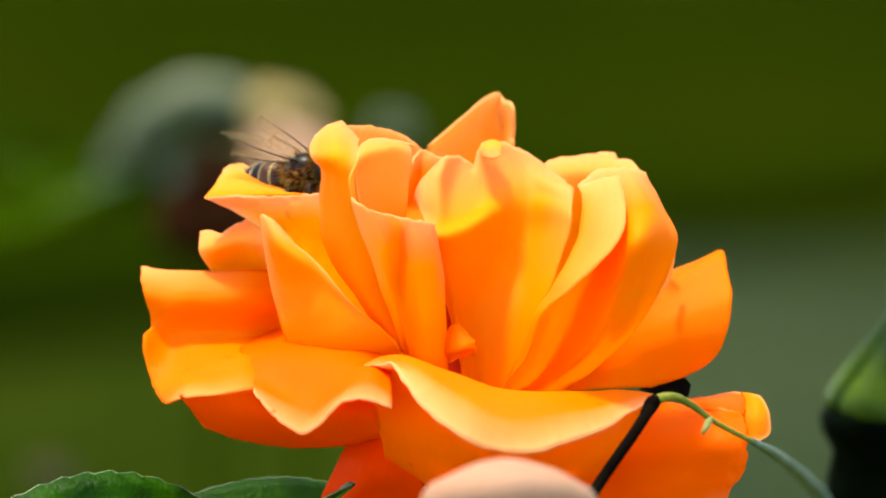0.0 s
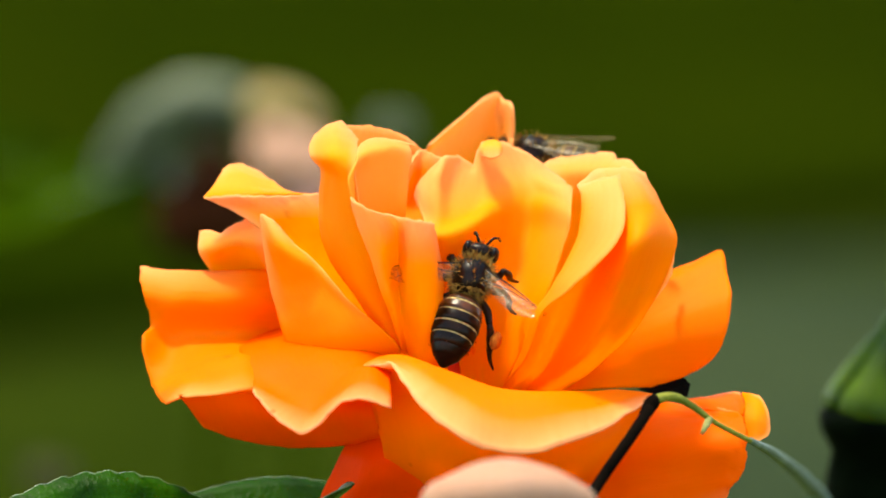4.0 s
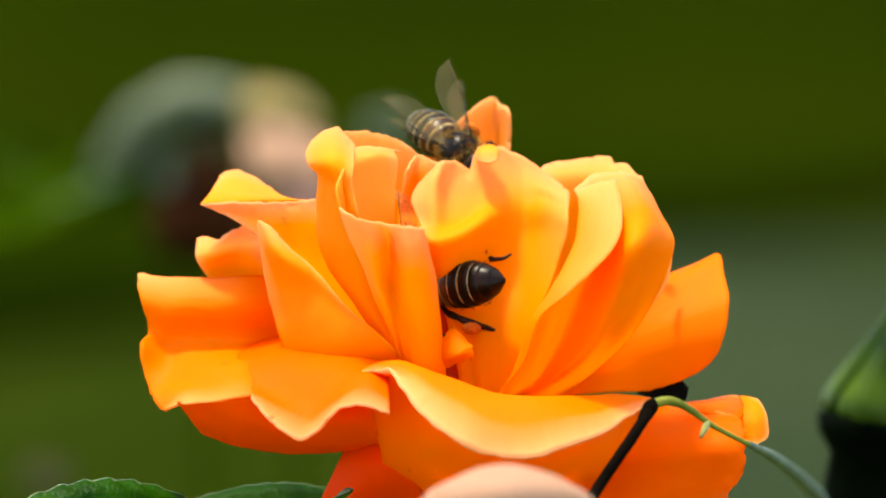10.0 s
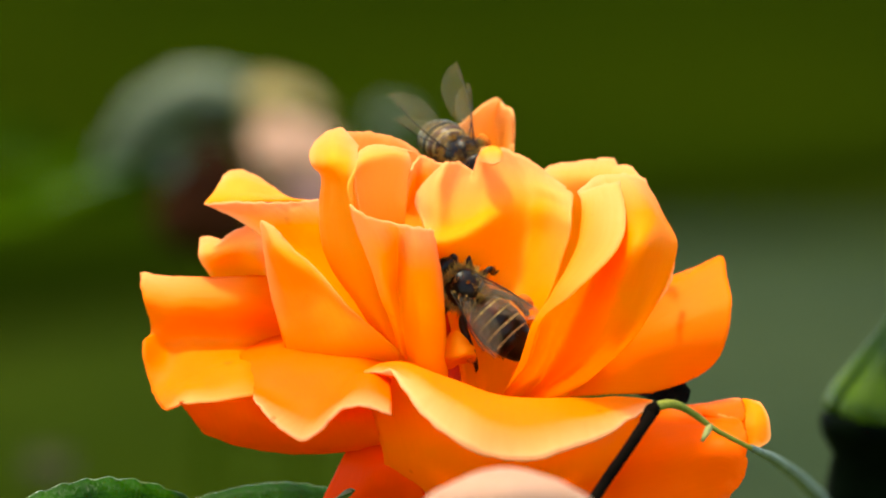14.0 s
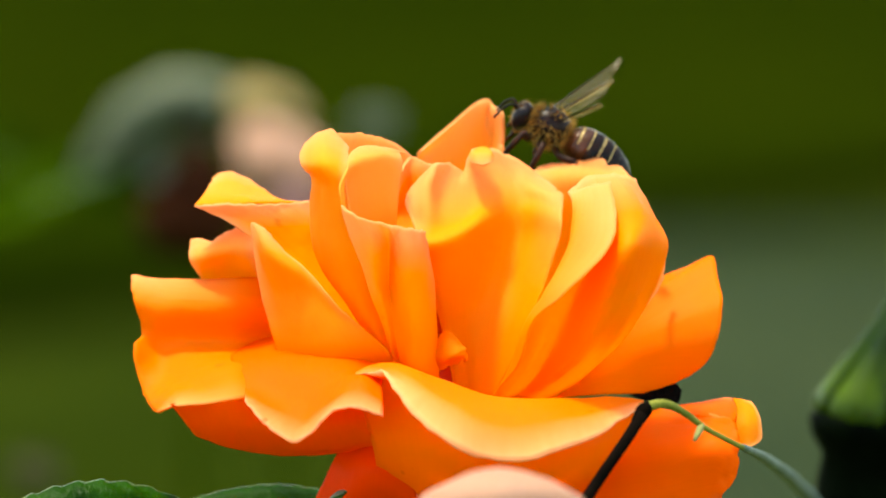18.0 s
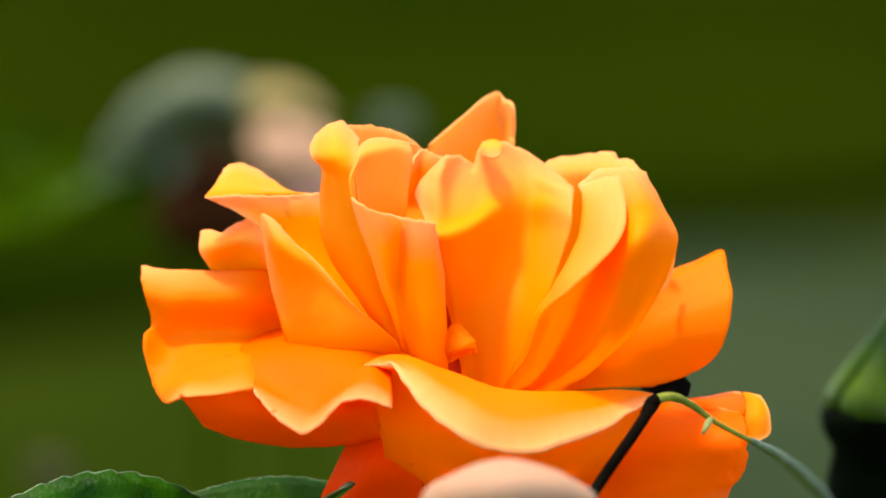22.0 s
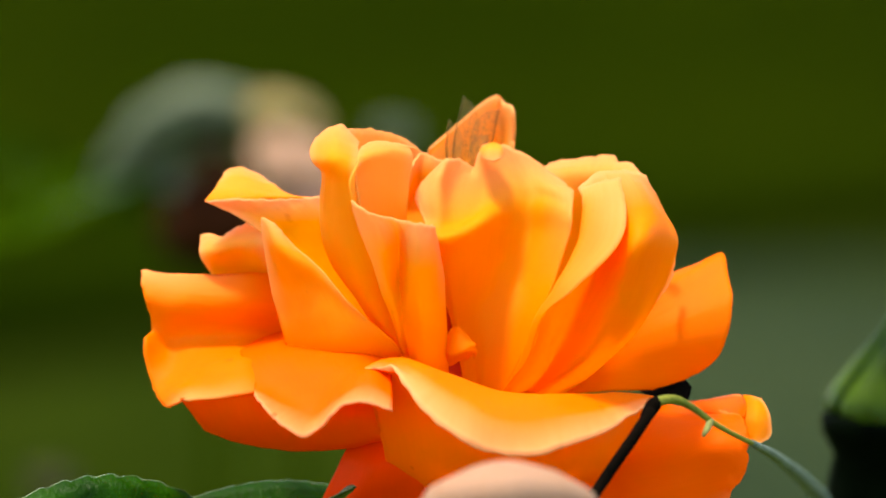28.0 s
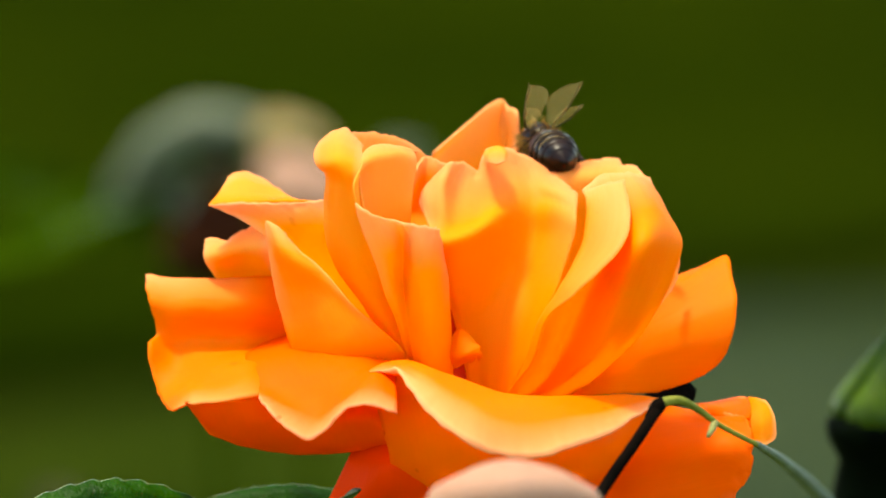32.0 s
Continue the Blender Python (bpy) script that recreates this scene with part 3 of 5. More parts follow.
petal('petal', [foot_row, waist_row, belly_row, shoulder_row, neck_row, fold_row, lip_row], MIDDLE, 'petal with a pale rolled edge', sides=(0.0, 0.8))
petal('petal', [
      [(19.0, -3.0, -9.2), (21.9, -1.0, -5.2), (23.4, 1.0, -2.8), (24.1, 2.0, -2.5)],
      [(19.2, -2.0, -9.4), (22.5, 0.0, -5.5), (24.3, 3.0, -3.0), (24.8, 4.0, -1.4), (24.5, 3.0, -0.3)]], PALE_RIM)
petal('petal', [
      [(11.8, 4.0, -15.3), (10.6, 5.0, -14.4), (10.6, 6.0, -12.6)],
      [(18.7, 3.0, -14.8), (20.9, 3.0, -9.6), (20.9, 6.0, -3.6)],
      [(22.2, 4.0, -14.7), (26.3, 4.0, -13.4), (29.1, 3.0, -11.4), (30.4, 2.0, -8.8), (30.8, 3.0, -5.5), (30.5, 7.0, -2.2), (29.9, 10.0, -0.2), (27.8, 11.0, -1.2), (24.6, 11.0, -2.4)]], FRONT_SKIN, sides=(0.2, 0.8), tip=False, ripple=0.12)
foot_row = [(-5.0, -2.0, -27.6), (1.0, -4.0, -29.3), (7.0, -4.0, -29.9), (15.4, -2.0, -27.6)]
waist_row = [(-6.9, -14.0, -18.1), (-0.2, -20.0, -20.1), (6.8, -22.0, -21.7), (16.3, -18.0, -20.7), (20.6, -12.0, -18.1)]
belly_row = [(-8.3, -14.0, -12.5), (-5.3, -17.0, -11.3), (0.9, -19.0, -13.2), (6.8, -20.0, -15.1), (14.0, -18.0, -15.1), (22.1, -13.0, -15.4)]
shoulder_row = [(-8.1, -16.0, -12.6), (-3.8, -22.0, -12.8), (0.9, -27.0, -15.5), (6.2, -30.0, -17.9), (14.5, -26.0, -17.1), (22.0, -15.0, -15.6)]
neck_row = [(-8.4, -15.0, -13.0), (-6.5, -18.5, -12.3), (-5.6, -20.0, -11.9), (-5.0, -22.0, -12.6), (-1.4, -28.0, -16.9), (2.4, -31.0, -19.7), (6.2, -32.0, -21.1), (9.4, -32.0, -21.2), (12.0, -31.0, -20.3), (16.2, -28.0, -19.0), (19.2, -23.0, -17.6), (22.0, -16.0, -15.9)]
petal('petal', [foot_row, waist_row, belly_row, shoulder_row, neck_row], FRONT_SKIN, 'broad front petal rolled outwards', sides=(0.2, 0.8))
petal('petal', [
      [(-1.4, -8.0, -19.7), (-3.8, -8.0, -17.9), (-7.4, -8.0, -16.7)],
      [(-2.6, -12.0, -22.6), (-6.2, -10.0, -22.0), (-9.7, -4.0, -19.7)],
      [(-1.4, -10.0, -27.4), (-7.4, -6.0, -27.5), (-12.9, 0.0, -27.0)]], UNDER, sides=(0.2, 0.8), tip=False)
petal('petal', [
      [(16.5, -4.0, -19.1), (15.3, -8.0, -23.8), (15.3, -8.0, -29.2)],
      [(22.0, -3.0, -16.3), (23.6, -10.0, -21.4), (23.0, -10.0, -29.2)],
      [(26.6, 0.0, -16.5), (29.5, -12.0, -20.8), (27.8, -10.0, -28.6)],
      [(30.3, -5.0, -17.0), (31.9, -8.0, -17.7), (32.1, -11.0, -20.6), (31.8, -12.0, -23.3), (30.9, -12.0, -24.9), (29.3, -11.0, -26.7)]], OUTER, tip=False, ripple=0.7)
petal('petal', [
      [(25.8, 0.0, -16.4), (27.9, -3.0, -17.1), (30.3, -6.0, -17.4), (31.8, -8.0, -17.6)],
      [(25.9, 3.0, -16.3), (28.0, 0.0, -16.3), (30.4, -2.0, -16.4), (32.1, -6.0, -16.7)],
      [(25.9, 5.0, -16.3), (28.1, 4.0, -15.9), (30.5, 3.0, -15.3), (31.8, 1.0, -15.3)]], OUTER, ripple=0.15, sides=(0.2, 0.8))
petal('petal', [
      [(31.8, -3.0, -15.3), (32.1, -6.0, -16.7), (31.8, -7.0, -17.5), (32.1, -8.0, -18.9), (32.2, -8.5, -20.3)],
      [(32.6, -3.0, -15.4), (33.3, -6.0, -16.7), (33.2, -7.5, -18.0), (33.1, -8.0, -19.2), (32.7, -8.5, -20.4)],
      [(33.7, -3.0, -15.7), (34.3, -5.0, -16.7), (34.6, -6.0, -18.0), (34.5, -7.0, -19.6), (33.2, -8.5, -20.5)]], MIDDLE, ripple=0.1)
# sheet added behind the slit, with the gap's shadow painted in its colour
petal('petal', [
      [(0.4, -4.0, -14.7), (2.2, -4.0, -15.3), (3.9, -4.0, -15.3)],
      [(-0.2, -1.0, -9.4), (1.3, 1.0, -9.4), (3.4, 0.0, -10.6)],
      [(-0.5, 0.0, -3.3), (1.0, 2.0, -3.1), (2.8, 2.0, -4.0)]], SLIT_SHADE, tip=False)
petal('curl', [
      [(3.9, 3.0, 10.8), (4.5, 3.0, 11.3), (5.3, 3.5, 11.6), (6.0, 3.0, 11.3), (6.3, 3.0, 10.7)],
      [(4.0, 1.0, 10.4), (4.6, 0.0, 10.8), (5.3, 0.0, 10.9), (6.0, 0.0, 10.8), (6.3, 1.0, 10.4)],
      [(4.1, 0.5, 9.9), (4.7, -0.8, 9.7), (5.3, -1.0, 9.6), (5.9, -0.8, 9.8), (6.3, 0.5, 10.2)]], PALE_RIM, 'small rolled petal tip', ripple=0.2)
petal('petaloid', [
      [(-0.1, -6.0, -11.9), (0.7, -7.0, -12.0), (1.7, -7.0, -11.5), (2.5, -7.0, -11.5)],
      [(0.1, -7.0, -10.2), (1.0, -9.5, -10.4), (2.0, -10.0, -10.3), (3.1, -8.0, -10.8)],
      [(0.1, -7.0, -8.8), (0.8, -8.0, -8.7), (1.3, -8.0, -7.7), (1.9, -9.0, -8.1), (2.6, -9.0, -8.8), (3.2, -9.0, -9.7), (3.0, -9.0, -10.1), (3.3, -9.0, -10.4), (3.1, -7.0, -11.5)]], MIDDLE, 'small crumpled inner petal', sides=(0.2, 0.8), tip=False, ripple=0.6)
foot = to_front((0.01, 0.02, 0.0))
part("stem", tube([(5.8, 4.0, -27.7), (6.4, 6.0, -33.8), tuple(foot)], [3.0, 2.2, 3.0]), STEM, rose, "green stem down to the ground")
cup = part("calyx", lathe([(1.5, -9), (4.5, -6), (6.5, 0), (7.0, 4), (5, 8)]), STEM, rose, "green cup under the petals")
cup.location = Vector((5.8, 4.0, -26.5)) * MM
# the twig's near-black colour stands for the shade on this sepal
part("sepal", sheet([[(20.9, 6.0, -15.0), (22.1, 7.0, -14.5), (23.4, 8.0, -14.0)], [(22.7, 4.0, -15.6), (24.5, 6.0, -14.7), (25.8, 8.0, -13.7)], [(23.9, 3.0, -16.3), (26.0, 5.0, -15.9), (26.6, 8.0, -14.5)]], 8, 8), TWIG, rose, "sepal with its shade painted near black")

# twig and tendril that lean across the bloom
twig = thing("dark_twig", FRONT, "thin dark brown twig leaning across the bloom", "twig")
part("stalk", tube([(21.5, -34.0, -16.4), (19.6, -36.0, -19.2), (17.5, -38.0, -22.1), (14.9, -42.0, -25.8), (10.2, -48.0, -32.8), tuple(to_front((0.01, -0.06, 0.0)))], [0.6, 0.64, 0.72, 1.4], steps=40), TWIG, twig)
part("node", tube([(20.9, -34.0, -17.2), (21.8, -33.0, -15.8), (22.2, -32.0, -15.3)], [0.65, 0.85, 0.4], steps=8), TWIG, twig, "swollen dark tip")
tendril = thing("tendril", FRONT, "fine pale green tendril with a small side shoot", "tendril")
part("shoot", tube([(21.4, -33.0, -15.8), (23.8, -32.0, -15.3), (25.8, -31.0, -16.2), (28.0, -30.0, -17.8), (32.1, -28.0, -20.0)], [0.6, 0.42, 0.3, 0.28]), mottled("tendril_green", (0.09, 0.1, 0.008), (0.18, 0.17, 0.016), 300, 0.6, 0.15), tendril)
part("side_shoot", tube([(27.7, -30.0, -17.6), (27.4, -31.0, -18.2), (26.9, -32.0, -19.1)], [0.4, 0.4, 0.2], steps=6), mottled("shoot_pale", (0.12, 0.12, 0.02), (0.2, 0.18, 0.04), 300), tendril)
part("stalk", tube([(32.0, -28.0, -19.9), (37.3, 40.0, -23.1), (41.1, 70.0, -26.2), (44.3, 90.0, -30.3), tuple(to_front((0.06, 0.12, 0.0)))], [0.35, 1.0, 1.2, 1.4], steps=40), mottled("blue_green_stalk", (0.05, 0.075, 0.05), (0.13, 0.17, 0.13), 200), tendril, "blue-green stalk in shade")


def leaf(parent, base, tip, width, lift, curl, name="leaf", teeth=13, material=None):
    """A rose leaf from base to tip: toothed edge, a fold along the midrib and raised side veins."""
    base, tip = Vector(base), Vector(tip)
    axis = tip - base
    side = axis.cross(Vector(lift)).normalized()
    up = side.cross(axis).normalized()
    bm = bmesh.new()
    uv = bm.loops.layers.uv.new("UVMap")
    n, half = teeth * 4, 6
    grid = []
    for i in range(n + 1):
        s = i / n
        w = width * 0.5 * (math.sin(math.pi * min(1, s * 0.96 + 0.02)) ** 0.75) * (1.12 - 0.35 * s)
        tooth = 1.0 + 0.07 * (1 - (i % 4) / 4.0) * (0 < s < 1)
        row = []
        for j in range(-half, half + 1):
            k = j / half
            edge = tooth if abs(j) == half else 1.0
            vein = 0.03 * width * abs(math.sin((s * 9 - abs(k) * 1.3) * math.pi)) * (1 - abs(k))
            q = base + axis * (s + 0.05 * abs(k) * (abs(j) == half)) + side * (w * k * edge) + up * (abs(k) * w * 0.35 - curl * (s - 0.4) ** 2 * axis.length + vein)
            row.append(bm.verts.new(q * MM))
        grid.append(row)
    margins = {j: [r[j].co.copy() for r in grid] for j in (0, 2 * half)}
    for ra, rb in zip(grid, grid[1:]):
        for j in range(2 * half):
            bm.faces.new((ra[j], ra[j + 1], rb[j + 1], rb[j]))
    ob = thicken(part(name, bm, material or LEAF, parent), 0.25 * MM)
    # thin tubes added along both edges to carry the painted glints
    if not material:
        for j in (0, 2 * half):
            part("margin", tube([tuple(r / MM) for r in margins[j]], [0.1, 0.14, 0.1], 5, 2 * n), GLINT, ob, "toothed margin with painted pale glints")
    part("midrib", tube([tuple(base - axis * 0.25), tuple(base), tuple(base + axis * 0.5 - up * curl * 0.01 * axis.length), tuple(tip - axis * 0.03 - up * curl * 0.33 * axis.length)], [0.5, 0.45, 0.35, 0.15], 6, 12), STEM, ob)
    return ob


leaf(rose, (-17.7, 0.0, -32.8), (-50.3, -12.0, -31.1), 17, (0.05, -0.75, 0.65), 0.1)
leaf(rose, (-1.6, 14.0, -31.6), (-27.5, 10.0, -27.2), 10.5, (0.0, -0.6, 0.8), 0.1)
leaf(rose, (-12.8, -6.0, -27.5), (-9.7, -12.0, -24.8), 3, (0.0, -0.8, 1), 0.1)

# ---- the green bud beside it ----
bud = thing("rose_bud", FRONT, "plump green rose bud still closed", "rose bud")
BX = Vector((50.0, 100.0, -19.2))
BUD_TURN = pose(0, 0, 0, 4, 18, 0)
body = part("bud_body", lathe([(0.5, -3.0), (4.6, -2.4), (6.0, 0), (5.5, 2.6), (4.1, 6), (2.8, 9.5), (1.8, 13), (0.3, 17)], 24), BUD, bud)
body.matrix_local = Matrix.Translation(BX * MM) @ BUD_TURN
for k in range(5):
    a = k * 72 + 20
    s = sheet([[(-0.8, 4.4, -2.4), (0.8, 4.4, -2.4)], [(-3.2, 5.3, 0), (0, 6.3, 0), (3.2, 5.3, 0)], [(-2.2, 3.9, 5), (0, 4.9, 5), (2.2, 3.9, 5)], [(-1.1, 1.9, 11), (0, 2.5, 11), (1.1, 1.9, 11)], [(-0.2, 0.9, 20), (0.2, 0.9, 20)]], 8, 16, 0.2, seed=k)
    ob = thicken(part("sepal", s, SEPAL, bud, "paler green sepal"), 0.3 * MM)
    ob.matrix_local = Matrix.Translation(BX * MM) @ BUD_TURN @ pose(0, 0, 0, 0, 0, a)
# the hip's blackness is painted shade, not its own green
hip = part("hip", lathe([(2.5, -18), (4.4, -14), (5.0, -8), (4.6, -4.5), (6.2, -2.2), (6.6, -0.4), (6.0, 0.6)], 18), HIP_SHADE, bud, "swelling under the bud, shade painted near black")
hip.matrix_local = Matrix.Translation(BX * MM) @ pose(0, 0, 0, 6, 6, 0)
part("stem", tube([tuple(BX + Vector((-2, 1, -17))), tuple(BX + Vector((-1, 3, -30))), tuple(to_front((0.07, 0.13, 0)))], [1.8, 1.5, 2.2]), STEM, bud)


# ---- flowers out of focus ----
def cupped_rose(name, centre, radius, material, label, lean, seed, foot, turns=14, category="rose"):
    """A rose of overlapping cupped petals set in a spiral, on its own stem."""
    rnd = random.Random(seed)
    ob = thing(name, FRONT, label, category)
    c = Vector(centre)
    tilt = pose(0, 0, 0, *lean)
    for k in range(turns):
        f = (k + 1) / turns
        a = k * 137.5
        r, h = radius * (0.25 + 0.75 * f), radius * (1.0 - 0.35 * f) * rnd.uniform(0.92, 1.05)
        w = r * 0.75
        rows = [[(-w * 0.3, r * 0.15, -radius * 0.55), (w * 0.3, r * 0.15, -radius * 0.55)],
                [(-w * 0.8, r * 0.62, -radius * 0.25), (0, r * 0.8, -radius * 0.3), (w * 0.8, r * 0.62, -radius * 0.25)],
                [(-w, r * 0.66, h * 0.4), (0, r * 0.95, h * 0.4), (w, r * 0.66, h * 0.4)],
                [(-w * 0.6, r * 0.7, h * 0.8), (0, r * (0.8 + 0.3 * f), h * 0.95), (w * 0.6, r * 0.7, h * 0.8)]]
        p = thicken(part("petal", sheet(rows, 10, 10, radius * 0.05, seed=seed + k), material, ob), 0.3 * MM)
        p.matrix_local = Matrix.Translation(c * MM) @ tilt @ pose(0, 0, 0, 0, 0, a)
    down = tilt.to_3x3() @ Vector((0, 0, -1))
    part("calyx", tube([tuple(c + down * radius * 0.45), tuple(c + down * radius * 0.9)], [radius * 0.35, radius * 0.12], steps=4), BACKSTEM, ob)
    part("stem", tube([tuple(c + down * radius * 0.6), tuple(c + down * radius * 1.6), tuple(to_front(foot))], [radius * 0.05, radius * 0.018, radius * 0.022]), BACKSTEM, ob)
    return ob


pink = cupped_rose("pink_rose", (6.5, -80.0, -35.6), 11.5, PINK, "pale pink rose close to the lens", (0, 0, 0), 5, (0.0, -0.12, 0))
for rows in ([[(3.1, -84.0, -38.0), (6.5, -84.0, -38.5), (9.8, -84.0, -38.0)], [(-2.4, -92.0, -28.8), (6.1, -100.0, -28.1), (15.3, -92.0, -28.8)], [(-2.0, -94.0, -24.3), (2.0, -100.0, -23.5), (6.4, -102.0, -23.1), (10.8, -100.0, -23.5), (15.0, -94.0, -24.6)], [(0.1, -88.0, -22.8), (3.7, -88.0, -21.2), (6.4, -88.0, -20.8), (9.5, -88.0, -21.4), (13.2, -88.0, -23.1)], [(0.9, -80.0, -23.5), (6.5, -76.0, -22.0), (12.7, -80.0, -24.1)]],
             [[(0.9, -70.0, -38.5), (4.3, -70.0, -39.0), (6.6, -70.0, -38.5)], [(-5.9, -75.0, -29.3), (-0.2, -80.0, -27.4), (6.5, -75.0, -28.1)], [(-3.6, -72.0, -25.9), (-0.2, -74.0, -24.8), (4.3, -72.0, -24.3)]]):
    thicken(part("petal", sheet(rows, 20, 20, 0.2, seed=4), PINK, pink), 0.3 * MM)
pale = thing("pale_rose", FRONT, "greyish white drooping rose in the shade behind", "rose")
thicken(part("petal", sheet([[(-46.1, 705.0, 17.6), (-42.3, 705.0, 19.5), (-38.5, 705.0, 20.5), (-34.7, 705.0, 19.5)],
    [(-52.9, 692.0, 13.2), (-46.7, 688.0, 20.8), (-40.0, 688.0, 23.6), (-33.5, 690.0, 22.2)],
    [(-55.7, 690.0, 14.7), (-49.9, 686.0, 23.1), (-41.4, 686.0, 26.6), (-33.0, 690.0, 25.5)],
    [(-56.5, 702.0, 16.2), (-50.9, 704.0, 24.8), (-42.3, 704.0, 28.6), (-33.7, 704.0, 27.8)]], 16, 12, 1.0, seed=60), PALE, pale, "pale upper petal arching over"), 0.3 * MM)
thicken(part("petal", sheet([[(-43.2, 704.0, 19.0), (-48.9, 700.0, 16.2), (-52.2, 700.0, 11.4)],
    [(-49.8, 700.0, 20.9), (-53.5, 694.0, 16.6), (-55.8, 694.0, 10.4)],
    [(-52.1, 698.0, 21.8), (-55.7, 690.0, 17.5), (-58.1, 690.0, 11.3)]], 16, 12, 1.0, seed=61), PALE, pale), 0.3 * MM)
thicken(part("petal", sheet([[(-46.2, 706.0, 18.6), (-41.4, 706.0, 19.5), (-35.2, 706.0, 20.0)],
    [(-47.4, 692.0, 13.3), (-41.7, 690.0, 14.2), (-34.6, 692.0, 14.7)],
    [(-47.0, 684.0, 7.6), (-41.3, 692.0, 7.6), (-34.2, 684.0, 8.5)]], 16, 12, 1.0, seed=62), DUSK, pale, "shaded inner petal"), 0.3 * MM)
part("stem", tube([(-40.9, 704.0, 20.5), (-40.5, 708.0, 10.0), tuple(to_front((-0.05, 0.75, 0)))], [1.6, 0.4, 0.5]), BACKSTEM, pale)
blush = thing("blush_rose", FRONT, "blush pink rose with yellowish outer petals behind", "rose")
thicken(part("petal", sheet([[(-29.7, 690.0, 18.0), (-25.9, 690.0, 18.5), (-22.1, 690.0, 18.0)],
    [(-32.4, 684.0, 22.7), (-26.7, 682.0, 24.1), (-20.1, 684.0, 21.2)],
    [(-32.6, 694.0, 26.4), (-28.8, 694.0, 27.7), (-24.0, 694.0, 26.6), (-19.3, 694.0, 22.8)]], 16, 12, 1.0, seed=60), BEIGE, blush, "yellowish outer petal"), 0.3 * MM)
thicken(part("petal", sheet([[(-26.7, 678.0, 5.7), (-22.9, 676.0, 5.2), (-19.1, 678.0, 5.6)],
    [(-31.3, 672.0, 13.1), (-24.6, 668.0, 14.0), (-17.2, 672.0, 12.2)],
    [(-32.3, 676.0, 18.8), (-25.6, 672.0, 20.2), (-17.2, 676.0, 17.4)]], 16, 12, 1.0, seed=61), PINK, blush), 0.3 * MM)
thicken(part("petal", sheet([[(-26.6, 674.0, 10.3), (-22.4, 672.0, 10.8), (-18.2, 674.0, 10.3)],
    [(-26.5, 668.0, 5.6), (-22.3, 666.0, 5.6), (-17.2, 668.0, 5.6)],
    [(-25.7, 672.0, 2.8), (-21.9, 670.0, 2.6), (-17.2, 672.0, 2.8)]], 16, 12, 1.0, seed=62), MAUVE, blush, "mauve lower petal"), 0.3 * MM)
part("stem", tube([(-22.5, 680.0, 9.9), (-23.1, 690.0, 1.4), tuple(to_front((-0.02, 0.72, 0)))], [1.6, 0.4, 0.5]), BACKSTEM, blush)
cupped_rose("small_pale_rose", (-8.7, 760.0, 20.2), 4.5, DUSK, "small pale rosebud far behind", (0, 0, 0), 31, (0.0, 0.8, 0), 9)
cupped_rose("withered_rose", (-38.3, 670.0, 4.0), 10, DARKBROWN, "withered dark brown rose head behind", (20, 0, 0), 41, (-0.04, 0.7, 0), 10)
cupped_rose("spent_rose", (-66.1, 700.0, -38.9), 4.5, SPENT, "small faded pink flower low in the lawn", (0, 0, 0), 51, (-0.06, 0.8, 0), 9)
sprig = thing("leafy_shoot", FRONT, "leafy green rose shoot behind the bloom", "shoot")
part("stem", tube([(-93.7, 700.0, 2.0), (-65.1, 700.0, 10.6), (-43.5, 710.0, 13.5), (-38.7, 710.0, -3.7), tuple(to_front((-0.06, 0.76, 0)))], [0.6, 0.5, 0.5, 0.6], steps=40), BACKSTEM, sprig)
# one leaf green in two tones, with shade and light put into the colours
SHADELEAF = mottled("shaded_leaf_green", (0.008, 0.016, 0.0006), (0.016, 0.03, 0.001), 120, 0.8, 0.0, 0.2, 0.0005)
BRIGHT = mottled("bright_leaf_green", (0.02, 0.045, 0.001), (0.04, 0.07, 0.002), 120, 0.8, 0.0, 0.2, 0.0005, thin=0.3)
leaf(sprig, (-43.2, 700.0, 13.4), (-72.4, 690.0, 7.7), 12, (0.0, -0.9, 0.5), 0.05, material=BRIGHT)
leaf(sprig, (-61.0, 720.0, 11.6), (-87.0, 720.0, 18.4), 13, (0.0, -0.8, 0.6), 0.05, material=SHADELEAF)
leaf(sprig, (-57.2, 690.0, 10.5), (-79.9, 690.0, 2.0), 10, (0.0, -0.8, 0.6), 0.05, material=BRIGHT)
leaf(sprig, (-43.0, 690.0, 17.1), (-33.4, 685.0, 8.6), 9, (0.2, -0.9, 0.3), 0.05, material=DARKBROWN)

# ---- bees ----
CHITIN, cn, cl, cb = shader("bee_chitin", 0.33, 0.1)
cl.new(ramp(cn, cl, noise_tex(cn, cl, 900, 4, kind="Object"), [(0.35, (0.002, 0.0009, 0.0005)), (0.7, (0.014, 0.0045, 0.0013))]), cb.inputs["Base Color"])
BAND = mottled("bee_band_hair", (0.13, 0.085, 0.03), (0.5, 0.35, 0.13), 1800, 0.8, 0.2, 0.6, 0.0002)
AMBER = mottled("bee_amber_chitin", (0.01, 0.003, 0.0008), (0.09, 0.024, 0.004), 500, 0.3, 0.2, 0.2, 0.0001)
LIMB = mottled("bee_leg", (0.006, 0.002, 0.0006), (0.035, 0.009, 0.002), 900, 0.45, 0.12, 0.3, 0.0001)
FUR = mottled("bee_fur", (0.11, 0.05, 0.008), (0.45, 0.24, 0.045), 1500, 0.85, 0.15, 0.5, 0.0002)
EYE, en, el_, eb = shader("bee_eye", 0.35, 0.12)
eb.inputs["Base Color"].default_value = (0.008, 0.005, 0.005, 1)
